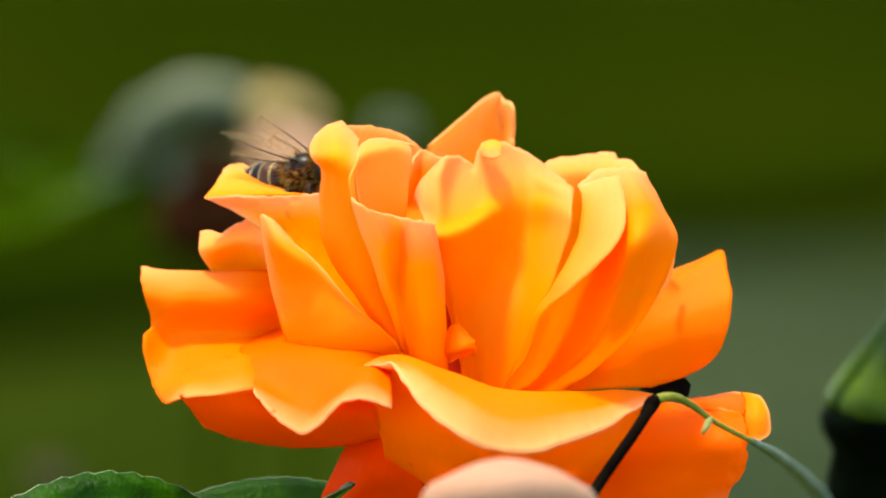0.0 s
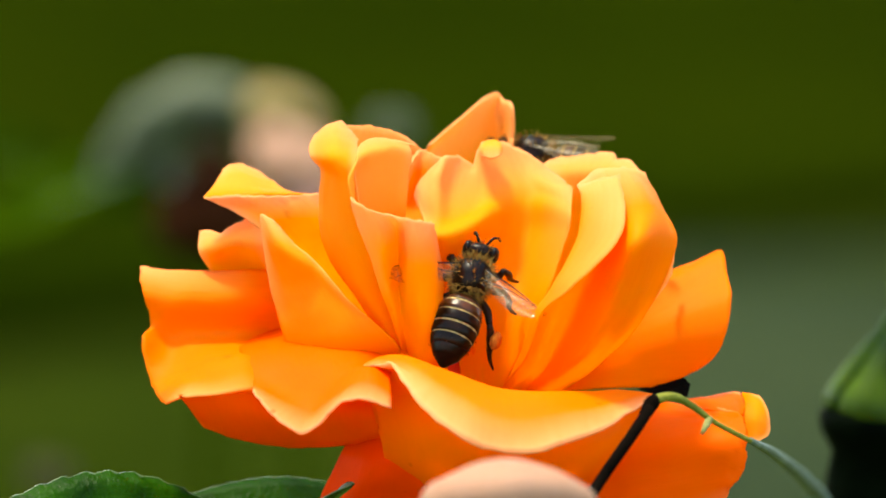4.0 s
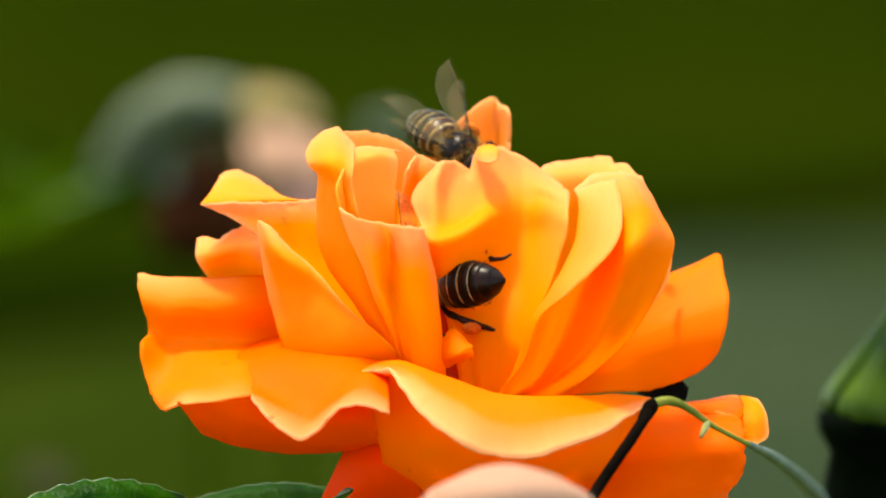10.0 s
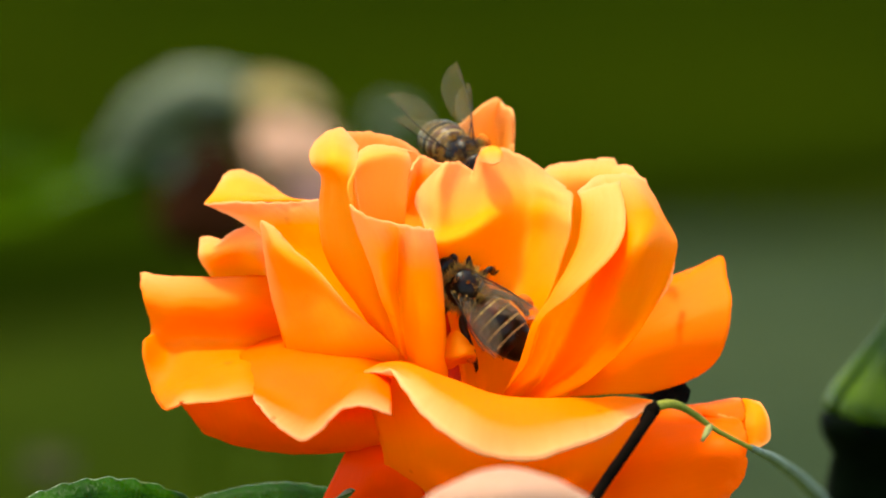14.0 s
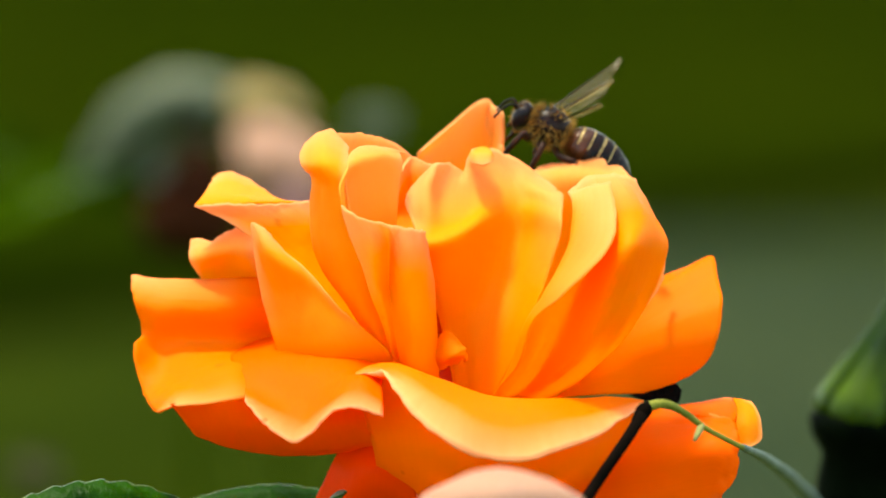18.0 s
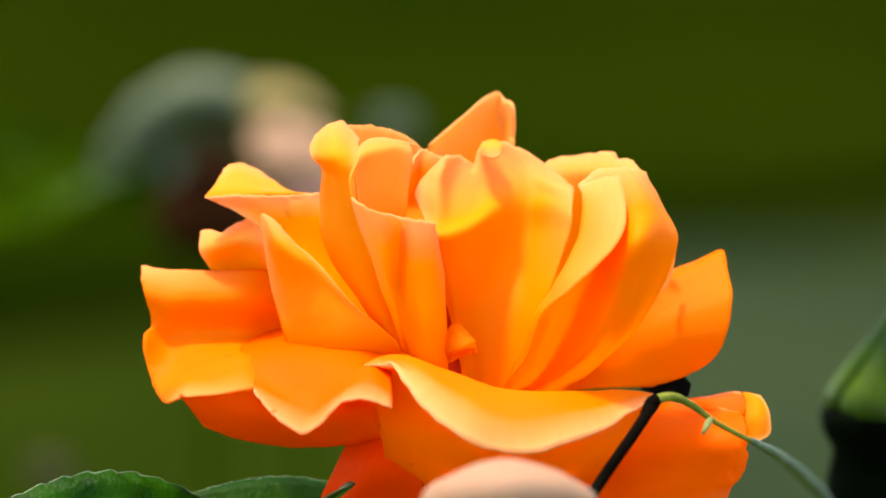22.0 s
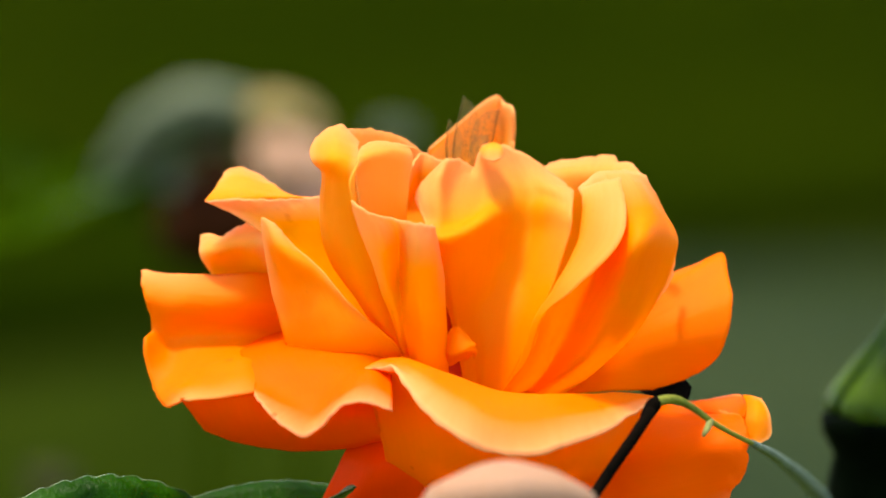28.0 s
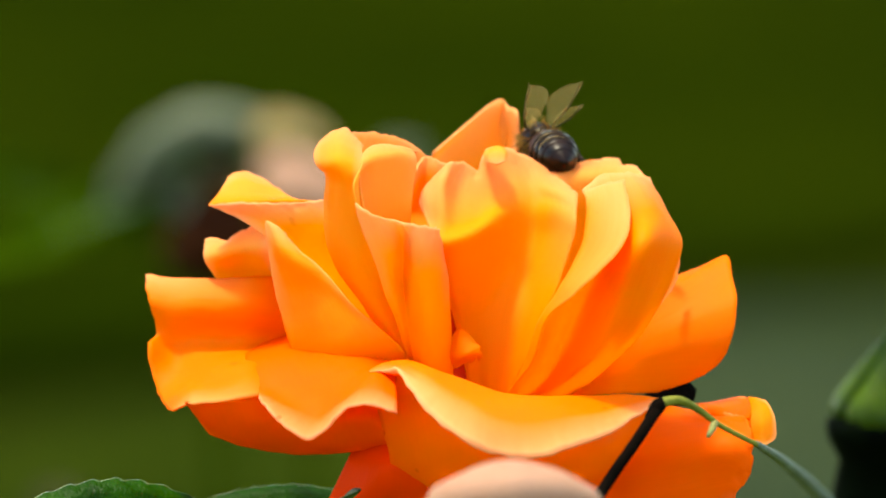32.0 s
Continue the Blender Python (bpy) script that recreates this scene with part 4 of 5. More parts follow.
POLLEN = mottled("pollen", (0.5, 0.09, 0.008), (0.75, 0.2, 0.02), 2500, 0.9, 0.1, 0.8, 0.0002)
WING, gn, gl, gb = shader("bee_wing", 0.25, 0.6)
gb.inputs["Base Color"].default_value = (0.23, 0.165, 0.075, 1)
gt = gn.new("ShaderNodeBsdfTransparent")
gt.inputs[0].default_value = (0.97, 0.92, 0.82, 1)
gm = gn.new("ShaderNodeMixShader")
tcw = gn.new("ShaderNodeTexCoord")
vor = gn.new("ShaderNodeTexVoronoi")
vor.feature = "DISTANCE_TO_EDGE"
vor.inputs["Scale"].default_value = 5.0
wmap = gn.new("ShaderNodeMapping")
wmap.inputs["Scale"].default_value = (1.6, 0.7, 1)
gl.new(tcw.outputs["UV"], wmap.inputs[0])
gl.new(wmap.outputs[0], vor.inputs["Vector"])
gl.new(ramp(gn, gl, vor.outputs["Distance"], [(0.0, (0.6, 0.6, 0.6)), (0.07, (0.14, 0.14, 0.14))]), gm.inputs[0])
gl.new(gt.outputs[0], gm.inputs[1])
wt = gn.new("ShaderNodeBsdfTranslucent")
wt.inputs[0].default_value = (0.36, 0.27, 0.1, 1)
wm = gn.new("ShaderNodeMixShader")
wm.inputs[0].default_value = 0.5
gl.new(gb.outputs[0], wm.inputs[1])
gl.new(wt.outputs[0], wm.inputs[2])
gl.new(wm.outputs[0], gm.inputs[2])
gl.new(gm.outputs[0], gn["Material Output"].inputs[0])


def ball(rx, ry, rz, centre, rings=12, sides=18):
    bm = bmesh.new()
    bmesh.ops.create_uvsphere(bm, u_segments=sides, v_segments=rings, radius=1)
    for v in bm.verts:
        v.co = Vector((v.co.x * rx + centre[0], v.co.y * ry + centre[1], v.co.z * rz + centre[2])) * MM
    return bm


def fur_mesh(name, parent, rx, ry, rz, centre, count, length, seed, keep, skin=None):
    rnd = random.Random(seed)
    bm = bmesh.new()
    for _ in range(count):
        d = Vector((rnd.gauss(0, 1), rnd.gauss(0, 1), rnd.gauss(0, 1))).normalized()
        if not keep(d):
            continue
        p = Vector((d.x * rx, d.y * ry, d.z * rz)) + Vector(centre)
        s = d.cross(Vector((rnd.gauss(0, 1), rnd.gauss(0, 1), rnd.gauss(0, 1)))).normalized() * 0.06
        tip = p + (d + Vector((rnd.gauss(0, 0.3), rnd.gauss(0, 0.3), rnd.gauss(0, 0.3)))) * length * rnd.uniform(0.6, 1.2)
        bm.faces.new([bm.verts.new(q * MM) for q in (p + s, p - s, tip)])
    return tagged(part(name, bm, skin or FUR, parent), kind="stuff")


def make_bee():
    """A honey bee 13 mm long: head along x, back along z."""
    bee = thing("honey_bee", Matrix(), "dark banded honey bee with orange pollen loads", "bee", "bees at the rose")
    part("thorax", ball(2.3, 2.0, 1.95, (0, 0, 0)), CHITIN, bee, "dark furry thorax")
    fur_mesh("thorax_fur", bee, 2.2, 1.9, 1.85, (0, 0, 0), 2600, 0.7, 1, lambda d: d.z < 0.35 or d.x > 0.6 or d.x < -0.6 or noise.noise(d * 6) > 0.3)
    head = part("head", ball(1.0, 1.75, 1.5, (2.95, 0, -0.5)), CHITIN, bee)
    fur_mesh("face_fur", head, 1.0, 1.7, 1.45, (2.95, 0, -0.5), 260, 0.4, 2, lambda d: abs(d.y) < 0.6)
    for s in (-1, 1):
        part("eye", ball(0.75, 0.5, 1.15, (3.15, 1.35 * s, -0.35), 10, 12), EYE, head)
        part("antenna", tube([(3.8, 0.35 * s, 0.0), (4.5, 0.8 * s, 0.35), (5.1, 1.15 * s, -0.5), (5.4, 1.3 * s, -1.7)], [0.17, 0.14, 0.14, 0.13], 6, 12), CHITIN, head)
        part("mandible", tube([(3.5, 0.4 * s, -1.5), (3.7, 0.2 * s, -2.2)], [0.3, 0.12], 6, 4), CHITIN, head)
    # abdomen of overlapping rings
    girth = [1.0, 1.95, 2.25, 2.3, 2.15, 1.8, 1.25, 0.35]
    xs = [-1.9, -2.9, -4.1, -5.3, -6.5, -7.6, -8.6, -9.5]
    for k in range(7):
        bm = bmesh.new()
        rings = []
        prof = [(0.0, 0.98, 0), (0.2 + 0.05 * (k % 2), 1.02, 0), (0.75, 1.04, 0), (1.0, 1.03, 0), (1.12, 0.93, 0)]
        for q, sw, _ in prof:
            x = xs[k] + (xs[k + 1] - xs[k]) * q
            r = (girth[k] + (girth[k + 1] - girth[k]) * q) * sw
            drop = -0.007 * (x + 2) ** 2
            rings.append([bm.verts.new(Vector((x, r * math.cos(w), r * 0.92 * math.sin(w) - 0.2 + drop)) * MM) for w in [2 * math.pi * i / 20 for i in range(20)]])
        for n_, (ra, rb) in enumerate(zip(rings, rings[1:])):
            for i in range(20):
                f = bm.faces.new((ra[i], ra[(i + 1) % 20], rb[(i + 1) % 20], rb[i]))
                f.material_index = 1 if (n_ == 0 and 0 < k < 5 and math.sin(i * 0.314) > 0.1) else 0
        bm.faces.new(rings[-1])
        seg = part("abdomen_ring", bm, AMBER if k < 2 else CHITIN, bee)
        seg.data.materials.append(BAND)
    fur_mesh("abdomen_fur", bee, 4.2, 2.35, 2.15, (-5.2, 0, -0.5), 250, 0.2, 3, lambda d: d.x > -0.6, CHITIN)
    # legs: hip, knee, shank, foot
    for s in (-1, 1):
        for x, reach, back, load in ((1.3, 2.6, 1.4, 0), (0.1, 3.4, -0.3, 0), (-1.2, 3.0, -4.2, 1)):
            leg = part("leg", tube([(x, 1.2 * s, -1.3), (x + back * 0.25, 2.3 * s, -1.5), (x + back * 0.6, reach * s, -1.0)], [0.3, 0.42, 0.3], 6, 8), LIMB, bee)
            part("shin", tube([(x + back * 0.6, reach * s, -1.0), (x + back * 0.85, (reach + 0.5) * s, -2.4), (x + back, (reach + 0.5) * s, -3.6)], [0.28, 0.5 if load else 0.35, 0.3], 6, 8), LIMB, leg)
            part("foot", tube([(x + back, (reach + 0.5) * s, -3.6), (x + back * 1.15, (reach + 0.8) * s, -4.5), (x + back * 1.3, (reach + 1.3) * s, -4.9)], [0.27, 0.2, 0.1], 6, 8), LIMB, leg)
            if load:
                part("pollen_load", ball(0.95, 0.6, 0.95, (x + back * 0.85, (reach + 0.95) * s, -2.1), 8, 10), POLLEN, leg, "orange pollen load")
    # wings: fore and hind on each side
    for s in (-1, 1):
        for name, lx, wide, spread, rise, x0 in (("forewing", 8.4, 3.0, 34, 38, 0.6), ("hindwing", 5.9, 2.1, 48, 26, -0.5)):
            bm = bmesh.new()
            uv = bm.loops.layers.uv.new("UVMap")
            grid = []
            for i in range(17):
                q = i / 16
                w0 = -0.12 - 0.25 * math.sin(q * math.pi)
                w1 = wide * (math.sin(min(1.0, q * 0.93 + 0.07) * math.pi) ** 0.6) * (0.35 + 0.65 * q)
                row = []
                for j in range(5):
                    k = j / 4
                    y = w0 + (w1 - w0) * k
                    row.append((bm.verts.new(Vector((-q * lx, -y * s, 0.18 * math.sin(k * 6) + 0.25 * q * q)) * MM), q, k))
                grid.append(row)
            for ra, rb in zip(grid, grid[1:]):
                for j in range(4):
                    f = bm.faces.new((ra[j][0], ra[j + 1][0], rb[j + 1][0], rb[j][0]))
                    for lp, v in zip(f.loops, (ra[j], ra[j + 1], rb[j + 1], rb[j])):
                        lp[uv].uv = (v[1] * 3, v[2])
            wing = part(name, bm, WING, bee, "clear veined wing")
            wing.matrix_local = pose(x0 * MM, 1.3 * s * MM, 1.4 * MM, 0, rise, -spread * s) @ pose(0, 0, 0, -15 * s, 0, 0)
            part("wing_vein", tube([(0, 0.1 * s, 0.02), (-lx * 0.5, 0.35 * s, 0.1), (-lx * 0.98, -0.1 * s, 0.25)], [0.09, 0.06, 0.03], 5, 10), CHITIN, wing)
    return bee


bee = make_bee()
SIZE = 1.08            # a well-grown worker
for ob in bee.children_recursive:
    ob.data.transform(Matrix.Scale(SIZE, 4))
    ob.location = ob.location * SIZE
bees = {"first": bee}
for key in ("second", "third", "fourth"):
    bees[key] = copy_thing(bee, Matrix())


def motions():
    """The bees' ways over the bloom and through the air, and how they hold their wings."""
    def wings(bee, states, flights=()):
        """States are seconds, spread and rise of the wings; in flight they beat."""
        rows = [q for q in states if not any(a <= q[0] <= b for a, b in flights)]
        for a, b in flights:
            rows += [(k / FPS, 82, 48 if k % 2 else -18) for k in range(math.ceil(a * FPS), math.floor(b * FPS) + 1)]
        states = sorted(rows)
        for w in bee.children:
            if "wing" in w.name:
                s = 1 if w.location.y > 0 else -1
                fore = w.name.startswith("fore")
                x0, ds, dr = (0.6, 0, 0) if fore else (-0.5, 14, -10)
                walk(w, [(t, pose(x0 * SIZE * MM, 1.3 * s * SIZE * MM, 1.4 * SIZE * MM, 0, rise + dr, -(spread + ds * min(1, spread / 30)) * s) @ pose(0, 0, 0, -15 * s, 0, 0)) for t, spread, rise in states])

    def lean(ob, pivot, turns):
        """A petal pushed aside by a bee: it turns about its foot."""
        c = Vector(pivot) * MM
        walk(ob, [(t, Matrix.Translation(c) @ pose(0, 0, 0, 0, a, 0) @ Matrix.Translation(-c)) for t, a in turns])

    pushed = [(0, 0), (6.0, 0), (6.6, -2.2), (7.0, -2.6), (9.0, -4.0), (10.0, -3.0), (12.0, -2.6), (13.4, -2.4), (13.9, -0.6), (14.5, 0), (32, 0)]
    for ob in (tube_petal, tube_inside):
        lean(ob, (-2.0, -11.0, -11.9), pushed)
    wings(bees["first"], [(0, 16, 32), (1.2, 30, 40), (1.5, 60, 45), (1.7, 55, 50), (1.9, 40, 45), (2.0, 80, 30), (32, 80, 30)], [(1.87, 2.3)])
    wings(bees["second"], [(0, 20, 20), (2.4, 14, 16), (3.5, 14, 20), (4.2, 10, 4), (6.5, 10, 4), (6.9, 8, 5), (7.4, 8, 5), (7.7, 10, 4), (8.5, 10, 6), (8.9, 30, 60), (9.3, 24, 46), (9.6, 22, 40), (10, 24, 36), (11, 22, 30), (11.6, 22, 32), (12, 15, 42), (12.5, 12, 36), (13.4, 12, 34), (14, 26, 44), (14.5, 20, 40), (15.2, 35, 45), (15.5, 80, 30), (32, 80, 30)], [(15.3, 16.0)])
    wings(bees["third"], [(0, 80, 25), (2.8, 80, 22), (3.0, 65, 15), (5.5, 60, 12), (6.3, 10, 16), (7.0, 6, 24), (7.4, 6, 24), (8.0, 98, 12), (13.6, 98, 12), (13.9, 14, 8), (17.0, 8, 5), (17.2, 32, 12), (17.5, 30, 12), (17.6, 85, 20), (17.9, 80, 25), (18.0, 35, 58), (18.3, 28, 42), (18.6, 16, 58), (18.8, 10, 56), (19.2, 8, 52), (19.3, 10, 30), (19.6, 8, 4), (20.05, 8, 4), (20.2, 85, 8), (32, 85, 10)], [(2.0, 2.97), (17.57, 17.93), (20.13, 21.9)])
    wings(bees["fourth"], [(0, 80, 28), (26.4, 70, 35), (27.4, 10, 62), (28.1, 10, 62), (28.3, 12, 60), (28.5, 12, 62), (28.65, 12, 58), (28.8, 10, 30), (29.2, 10, 26), (29.4, 7, 10), (30.2, 10, 10), (30.5, 50, 26), (30.7, 24, 48), (31, 20, 34), (31.2, 18, 34), (32, 12, 38)], [(25.8, 26.4)])
    walk(bees['first'], [
        (0, pose(-0.0148, 0.0070, 0.7573, 9, -14, -38)),
        (0.1, pose(-0.0134, 0.0066, 0.7574, 9, -16, -28)),
        (0.3, pose(-0.0092, 0.0041, 0.7576, 9, -14, 1)),
        (0.5, pose(-0.0100, 0.0042, 0.7583, 9, -28, 16)),
        (0.7, pose(-0.0109, 0.0031, 0.7581, 8, -7, -19)),
        (0.8, pose(-0.0112, -0.0012, 0.7560, 25, 36, -47)),
        (0.9, pose(-0.0113, -0.0024, 0.7545, 2, 57, -87)),
        (1, pose(-0.0116, -0.0035, 0.7536, -9, 63, -103)),
        (1.1, pose(-0.0138, -0.0084, 0.7552, -23, 50, -115)),
        (1.2, pose(-0.0169, -0.0102, 0.7563, -33, 25, -154)),
        (1.3, pose(-0.0194, -0.0111, 0.7573, -9, 8, -169)),
        (1.5, pose(-0.0262, -0.0158, 0.7528, -6, 32, -130)),
        (1.6, pose(-0.0272, -0.0168, 0.7525, -27, 49, -136)),
        (1.7, pose(-0.0285, -0.0168, 0.7526, -9, 31, -163)),
        (1.8, pose(-0.0300, -0.0168, 0.7528, -9, 21, -171)),
        (1.9, pose(-0.0351, -0.0188, 0.7598, -9, -18, -177)),
        (2, pose(-0.0522, -0.0209, 0.7748, -9, -16, -177)),
        (2.2, pose(-0.0896, -0.0336, 0.7992, -9, -16, -177)),
        (3, pose(-0.2734, -0.0416, 0.8851, -9, -16, -177)),
        (32, pose(-0.3881, -0.0352, 0.9310, -9, -16, -177)),
    ])
    walk(bees['second'], [
        (0, pose(0.0092, 0.0174, 0.7513, -7, -62, 100)),
        (1.4, pose(0.0092, 0.0175, 0.7523, -6, -57, 98)),
        (2.4, pose(0.0098, 0.0157, 0.7543, -5, -52, 97)),
        (2.7, pose(0.0101, 0.0166, 0.7579, -6, -36, 99)),
        (2.8, pose(0.0103, 0.0174, 0.7602, -6, -36, 99)),
        (3, pose(0.0112, 0.0184, 0.7604, -6, -19, 97)),
        (3.3, pose(0.0116, 0.0186, 0.7614, -13, -26, 111)),
        (3.5, pose(0.0110, 0.0186, 0.7613, -26, -26, 153)),
        (4.2, pose(0.0091, 0.0210, 0.7557, -9, -8, 169)),
        (5.5, pose(0.0013, 0.0186, 0.7529, -9, -1, -170)),
        (6.5, pose(0.0000, 0.0149, 0.7557, -7, -1, -140)),
        (6.8, pose(-0.0007, 0.0156, 0.7606, -3, 1, -112)),
        (7, pose(-0.0004, 0.0148, 0.7619, -1, -3, -99)),
        (7.2, pose(-0.0012, 0.0148, 0.7616, -3, -1, -109)),
        (7.5, pose(-0.0016, 0.0137, 0.7518, -9, 13, -168)),
        (8.2, pose(-0.0027, 0.0137, 0.7515, -6, 42, -126)),
        (8.6, pose(-0.0033, 0.0145, 0.7577, 1, 17, -86)),
        (8.7, pose(-0.0027, 0.0147, 0.7614, 3, 13, -72)),
        (8.8, pose(-0.0019, 0.0148, 0.7619, 3, 10, -69)),
        (8.9, pose(-0.0008, 0.0138, 0.7616, 2, 13, -55)),
        (9, pose(0.0003, 0.0137, 0.7611, 4, 10, -49)),
        (9.1, pose(0.0009, 0.0137, 0.7609, 9, 16, -52)),
        (9.3, pose(0.0022, 0.0137, 0.7609, 27, 17, -47)),
        (9.5, pose(0.0022, 0.0138, 0.7607, 27, 14, -50)),
        (10, pose(0.0022, 0.0135, 0.7592, 27, 17, -58)),
        (10.5, pose(0.0019, 0.0136, 0.7593, 30, 23, -54)),
        (11, pose(0.0021, 0.0135, 0.7592, 35, 26, -41)),
        (11.5, pose(0.0026, 0.0136, 0.7593, 36, 23, -39)),
        (12, pose(0.0015, 0.0137, 0.7602, 38, 8, -34)),
        (12.5, pose(0.0026, 0.0137, 0.7604, 37, 4, -21)),
        (13, pose(0.0026, 0.0137, 0.7607, 37, 10, -12)),
        (13.4, pose(0.0022, 0.0137, 0.7608, 36, 14, -9)),
        (13.6, pose(0.0021, 0.0137, 0.7610, 37, 9, -9)),
        (13.8, pose(0.0015, 0.0136, 0.7598, 36, 18, -23)),
        (13.9, pose(0.0014, 0.0135, 0.7596, 30, 12, -50)),
        (14, pose(0.0022, 0.0135, 0.7589, 23, 10, -66)),
        (14.2, pose(0.0016, 0.0135, 0.7595, 28, 26, -49)),
        (14.3, pose(0.0012, 0.0135, 0.7596, 38, 42, -26)),
        (14.5, pose(0.0010, 0.0134, 0.7592, 67, 70, 1)),
        (15.2, pose(0.0009, 0.0137, 0.7614, 7, 36, -47)),
        (15.6, pose(0.0028, 0.0125, 0.7672, 9, 0, 0)),
        (15.9, pose(0.0137, 0.0060, 0.7924, 10, -30, 5)),
        (17, pose(0.1620, 0.0044, 0.9253, 10, -30, 5)),
        (32, pose(0.2488, 0.0127, 0.9842, 10, -30, 5)),
    ])
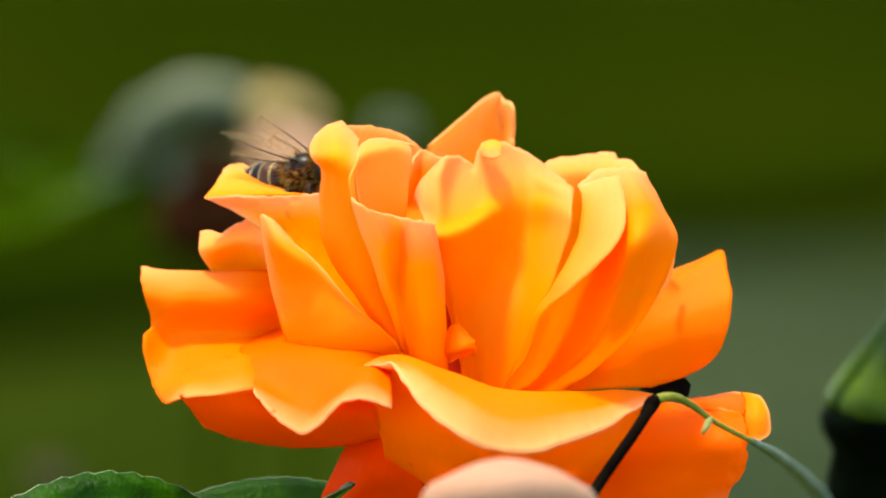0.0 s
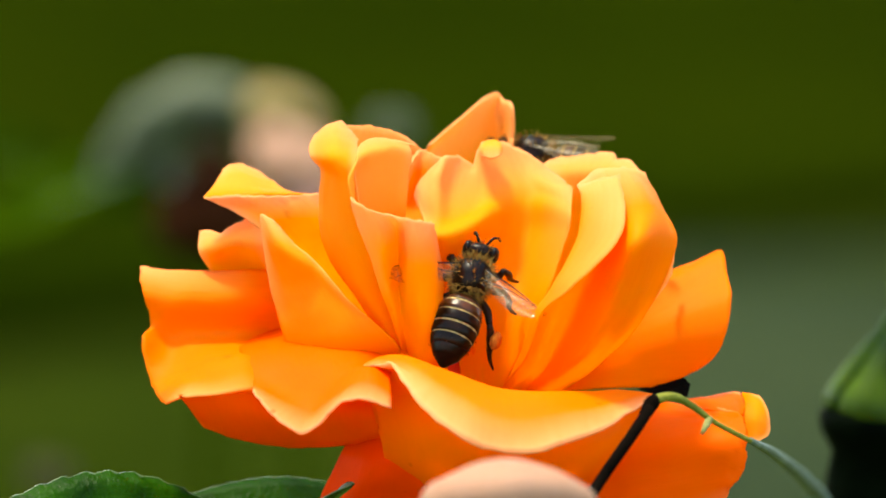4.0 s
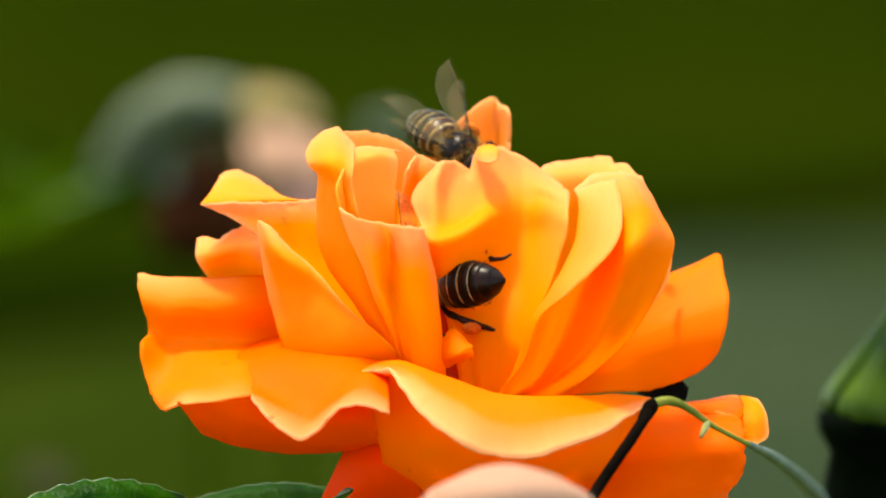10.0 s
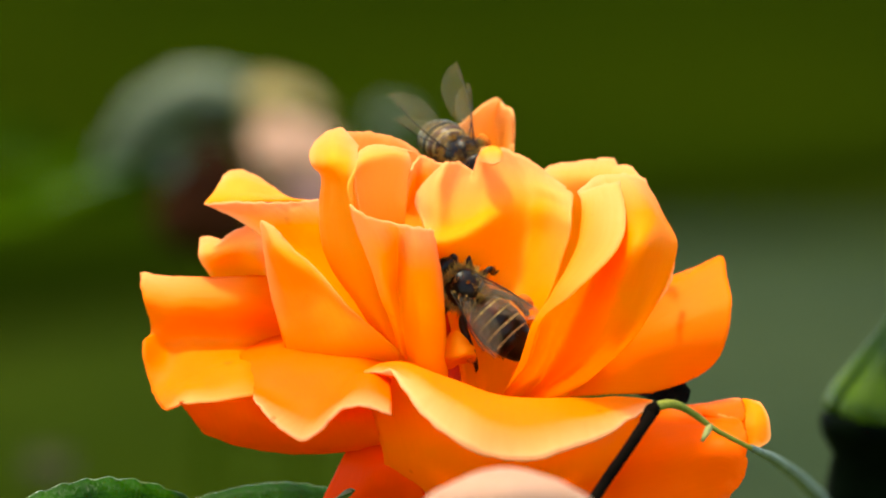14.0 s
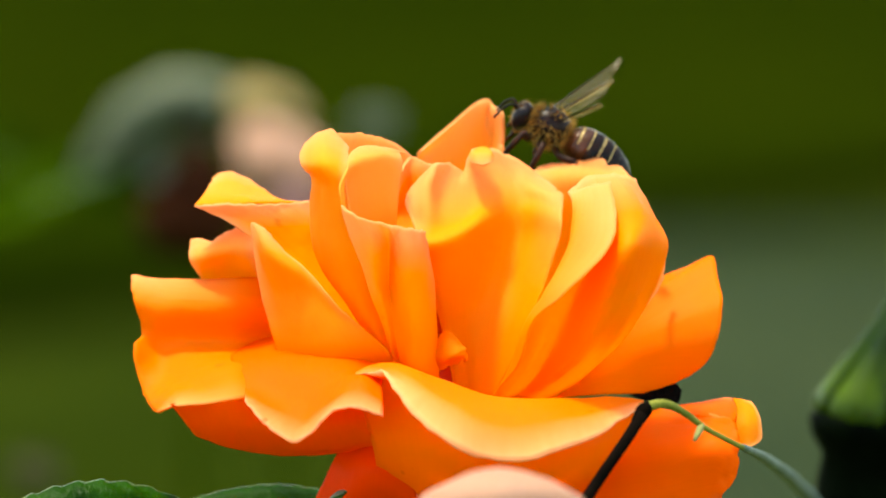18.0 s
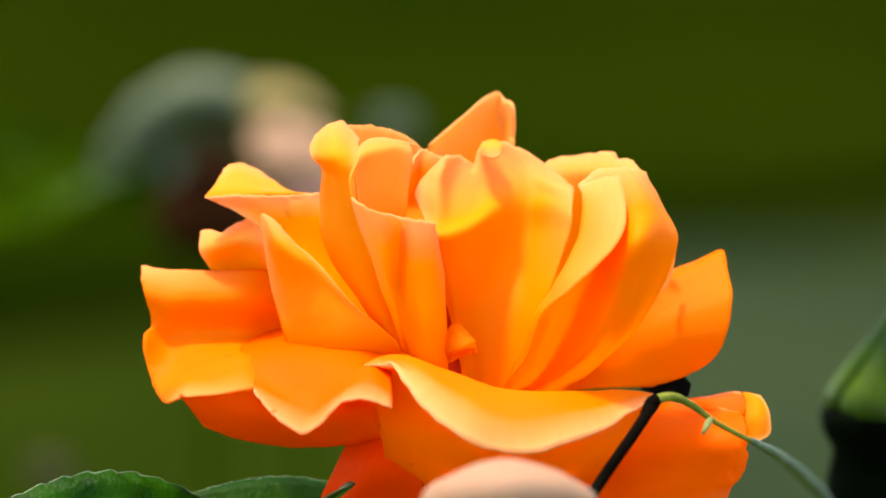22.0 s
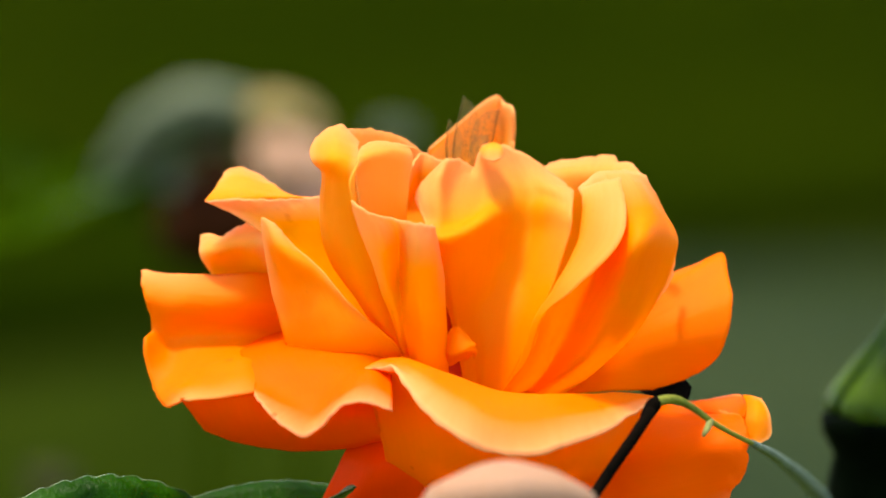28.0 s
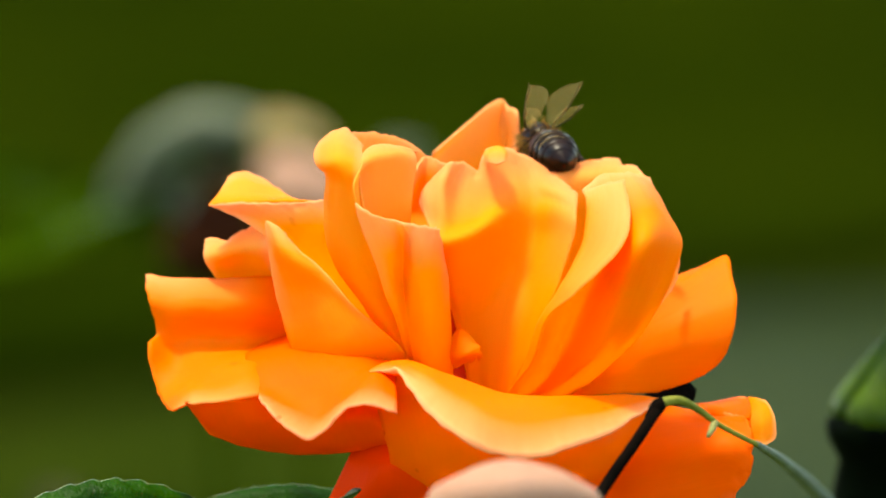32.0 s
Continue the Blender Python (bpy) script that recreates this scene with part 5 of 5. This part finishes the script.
    walk(bees['third'], [
        (0, pose(-0.1305, -0.0360, 0.9247, 10, 25, -4)),
        (1.8, pose(-0.0855, -0.0372, 0.8449, 10, 25, -4)),
        (2.1, pose(-0.0341, -0.0269, 0.7886, 9, 10, -1)),
        (2.2, pose(-0.0200, -0.0251, 0.7728, 10, -25, 4)),
        (2.3, pose(-0.0143, -0.0244, 0.7633, 9, -21, 9)),
        (2.4, pose(-0.0125, -0.0246, 0.7615, 32, -32, 30)),
        (2.5, pose(-0.0078, -0.0231, 0.7584, 37, -39, 50)),
        (2.6, pose(-0.0054, -0.0229, 0.7595, 39, -37, 48)),
        (2.7, pose(0.0009, -0.0213, 0.7563, 26, -47, 62)),
        (2.8, pose(0.0019, -0.0196, 0.7543, 5, -52, 84)),
        (2.9, pose(0.0028, -0.0156, 0.7540, -39, -58, 134)),
        (3, pose(0.0029, -0.0123, 0.7490, 62, -61, 19)),
        (3.1, pose(0.0028, -0.0102, 0.7494, 46, -52, 38)),
        (3.2, pose(0.0024, -0.0132, 0.7493, 39, -37, 48)),
        (3.3, pose(0.0028, -0.0115, 0.7477, 49, -31, 36)),
        (3.4, pose(0.0032, -0.0114, 0.7489, 36, -34, 53)),
        (3.5, pose(0.0029, -0.0114, 0.7489, 30, -39, 58)),
        (4.5, pose(0.0033, -0.0096, 0.7473, 25, -58, 62)),
        (5.5, pose(0.0034, -0.0087, 0.7462, 9, -67, 80)),
        (6, pose(0.0017, -0.0087, 0.7466, -34, -67, 128)),
        (6.3, pose(0.0023, -0.0077, 0.7457, -58, -43, 158)),
        (6.6, pose(0.0025, -0.0077, 0.7459, -60, -33, 162)),
        (6.8, pose(0.0019, -0.0076, 0.7465, -61, -28, 164)),
        (7, pose(0.0015, -0.0065, 0.7467, -64, -13, 170)),
        (7.2, pose(0.0012, -0.0062, 0.7466, -65, -5, 174)),
        (7.5, pose(0.0013, -0.0043, 0.7461, -65, -1, 157)),
        (8, pose(-0.0024, -0.0026, 0.7458, -66, 5, 143)),
        (8.5, pose(-0.0015, -0.0025, 0.7460, -66, 5, 146)),
        (9, pose(-0.0006, -0.0025, 0.7461, -65, 3, 145)),
        (9.5, pose(-0.0010, -0.0025, 0.7465, -65, 3, 142)),
        (10, pose(-0.0017, -0.0025, 0.7466, -67, 11, 143)),
        (10.5, pose(-0.0022, -0.0025, 0.7466, -68, 19, 144)),
        (11, pose(-0.0024, -0.0026, 0.7462, -69, 26, 145)),
        (11.5, pose(-0.0030, -0.0026, 0.7442, -69, 26, 145)),
        (12, pose(-0.0030, -0.0027, 0.7420, -71, 33, 146)),
        (12.5, pose(-0.0034, -0.0025, 0.7440, -68, 21, 144)),
        (13, pose(-0.0033, -0.0025, 0.7458, -65, 1, 145)),
        (13.4, pose(-0.0038, -0.0030, 0.7463, -65, -1, 145)),
        (13.6, pose(-0.0050, -0.0042, 0.7468, -65, -1, 155)),
        (13.8, pose(0.0025, -0.0075, 0.7469, -62, -26, 167)),
        (14, pose(0.0023, -0.0084, 0.7476, -59, -43, 161)),
        (14.1, pose(0.0021, -0.0083, 0.7488, -58, -49, 158)),
        (14.2, pose(0.0038, -0.0095, 0.7471, -57, -59, 156)),
        (14.3, pose(0.0045, -0.0095, 0.7474, -56, -61, 154)),
        (14.4, pose(0.0050, -0.0095, 0.7474, -49, -68, 145)),
        (14.5, pose(0.0053, -0.0095, 0.7474, -46, -69, 141)),
        (15.5, pose(0.0046, -0.0086, 0.7460, -58, -47, 159)),
        (16.5, pose(0.0038, -0.0087, 0.7454, -38, -29, 170)),
        (16.6, pose(0.0037, -0.0087, 0.7455, -38, -29, 170)),
        (16.8, pose(0.0042, -0.0087, 0.7457, -38, -36, 164)),
        (17, pose(0.0049, -0.0100, 0.7505, -49, -62, 146)),
        (17.2, pose(0.0045, -0.0067, 0.7526, -37, -69, 131)),
        (17.3, pose(0.0066, -0.0077, 0.7526, -10, -74, 101)),
        (17.4, pose(0.0078, -0.0086, 0.7537, 19, -73, 69)),
        (17.5, pose(0.0075, -0.0102, 0.7564, 45, -62, 39)),
        (17.6, pose(0.0099, -0.0108, 0.7591, 50, -57, 32)),
        (17.7, pose(0.0105, -0.0084, 0.7620, 44, -54, 40)),
        (17.8, pose(0.0106, 0.0018, 0.7615, 0, -47, 90)),
        (17.9, pose(0.0096, 0.0078, 0.7623, -33, -20, 155)),
        (18, pose(0.0127, 0.0163, 0.7617, -10, -30, 179)),
        (18.2, pose(0.0114, 0.0226, 0.7599, -10, -27, -179)),
        (18.5, pose(0.0116, 0.0281, 0.7593, -9, -20, -175)),
        (18.8, pose(0.0091, 0.0286, 0.7591, -10, -23, -175)),
        (19, pose(0.0076, 0.0290, 0.7589, -10, -26, -175)),
        (19.2, pose(0.0058, 0.0283, 0.7575, -10, -25, 176)),
        (19.3, pose(0.0053, 0.0283, 0.7562, -10, -25, 176)),
        (19.5, pose(0.0036, 0.0281, 0.7541, -10, -25, 176)),
        (19.8, pose(0.0030, 0.0293, 0.7554, -7, -20, -135)),
        (20, pose(0.0033, 0.0296, 0.7593, -3, -14, -109)),
        (20.2, pose(0.0057, 0.0297, 0.7606, 3, -14, -71)),
        (20.4, pose(0.0076, 0.0285, 0.7589, 3, -1, -71)),
        (20.6, pose(0.0072, 0.0283, 0.7576, 4, 0, -61)),
        (20.7, pose(0.0091, 0.0284, 0.7582, 4, 3, -62)),
        (20.8, pose(0.0095, 0.0284, 0.7578, 4, 3, -62)),
        (20.9, pose(0.0087, 0.0284, 0.7582, 4, -7, -65)),
        (21, pose(0.0097, 0.0286, 0.7598, 4, -30, -68)),
        (21.2, pose(0.0112, 0.0309, 0.7520, 9, -48, -55)),
        (21.4, pose(0.0133, 0.0309, 0.7512, 33, -75, -9)),
        (21.5, pose(0.0143, 0.0133, 0.7725, 11, -40, 7)),
        (21.6, pose(0.0229, 0.0038, 0.7771, 9, -20, 3)),
        (21.9, pose(0.0660, -0.0121, 0.8078, 9, -20, 3)),
        (23, pose(0.2451, -0.0158, 0.9251, 9, -20, 3)),
        (32, pose(0.3027, -0.0117, 0.9543, 9, -20, 3)),
    ])
    walk(bees['fourth'], [
        (0, pose(0.3189, 0.0533, 0.9858, -9, -20, 177)),
        (25, pose(0.1355, 0.0448, 0.9252, -9, 20, -177)),
        (25.9, pose(0.0315, 0.0228, 0.8047, -10, 35, -174)),
        (26.2, pose(0.0071, 0.0151, 0.7714, -14, 54, -169)),
        (26.4, pose(0.0034, 0.0125, 0.7601, -14, 61, 128)),
        (26.6, pose(0.0037, 0.0132, 0.7579, 1, 48, 85)),
        (26.8, pose(0.0037, 0.0131, 0.7568, 27, 33, 73)),
        (27.5, pose(0.0014, 0.0132, 0.7544, 16, 14, 73)),
        (27.7, pose(0.0014, 0.0132, 0.7545, 16, 14, 73)),
        (28, pose(0.0015, 0.0132, 0.7548, 18, 16, 71)),
        (28.2, pose(0.0040, 0.0109, 0.7547, 67, 49, 56)),
        (28.5, pose(0.0042, 0.0108, 0.7563, 15, 12, 5)),
        (28.7, pose(0.0044, 0.0101, 0.7566, 9, 8, -1)),
        (29, pose(0.0051, 0.0101, 0.7568, 9, -2, 0)),
        (29.3, pose(0.0063, 0.0122, 0.7569, 9, -4, 1)),
        (29.4, pose(0.0069, 0.0133, 0.7570, 9, -4, 2)),
        (29.5, pose(0.0073, 0.0134, 0.7578, 9, -9, -23)),
        (29.7, pose(0.0078, 0.0135, 0.7584, 9, -15, -36)),
        (29.9, pose(0.0080, 0.0135, 0.7591, 9, -16, -38)),
        (30, pose(0.0090, 0.0135, 0.7588, 9, -14, -38)),
        (30.2, pose(0.0105, 0.0134, 0.7596, 9, -2, -14)),
        (30.4, pose(0.0114, 0.0155, 0.7602, 5, -13, 56)),
        (30.5, pose(0.0106, 0.0165, 0.7610, 2, -12, 84)),
        (30.7, pose(0.0104, 0.0175, 0.7608, 0, -18, 91)),
        (31, pose(0.0101, 0.0185, 0.7607, 0, -2, 108)),
        (31.2, pose(0.0101, 0.0186, 0.7607, 0, -2, 108)),
        (31.6, pose(0.0101, 0.0185, 0.7600, 0, -2, 107)),
        (32, pose(0.0100, 0.0184, 0.7598, 0, -2, 105)),
    ])


motions()
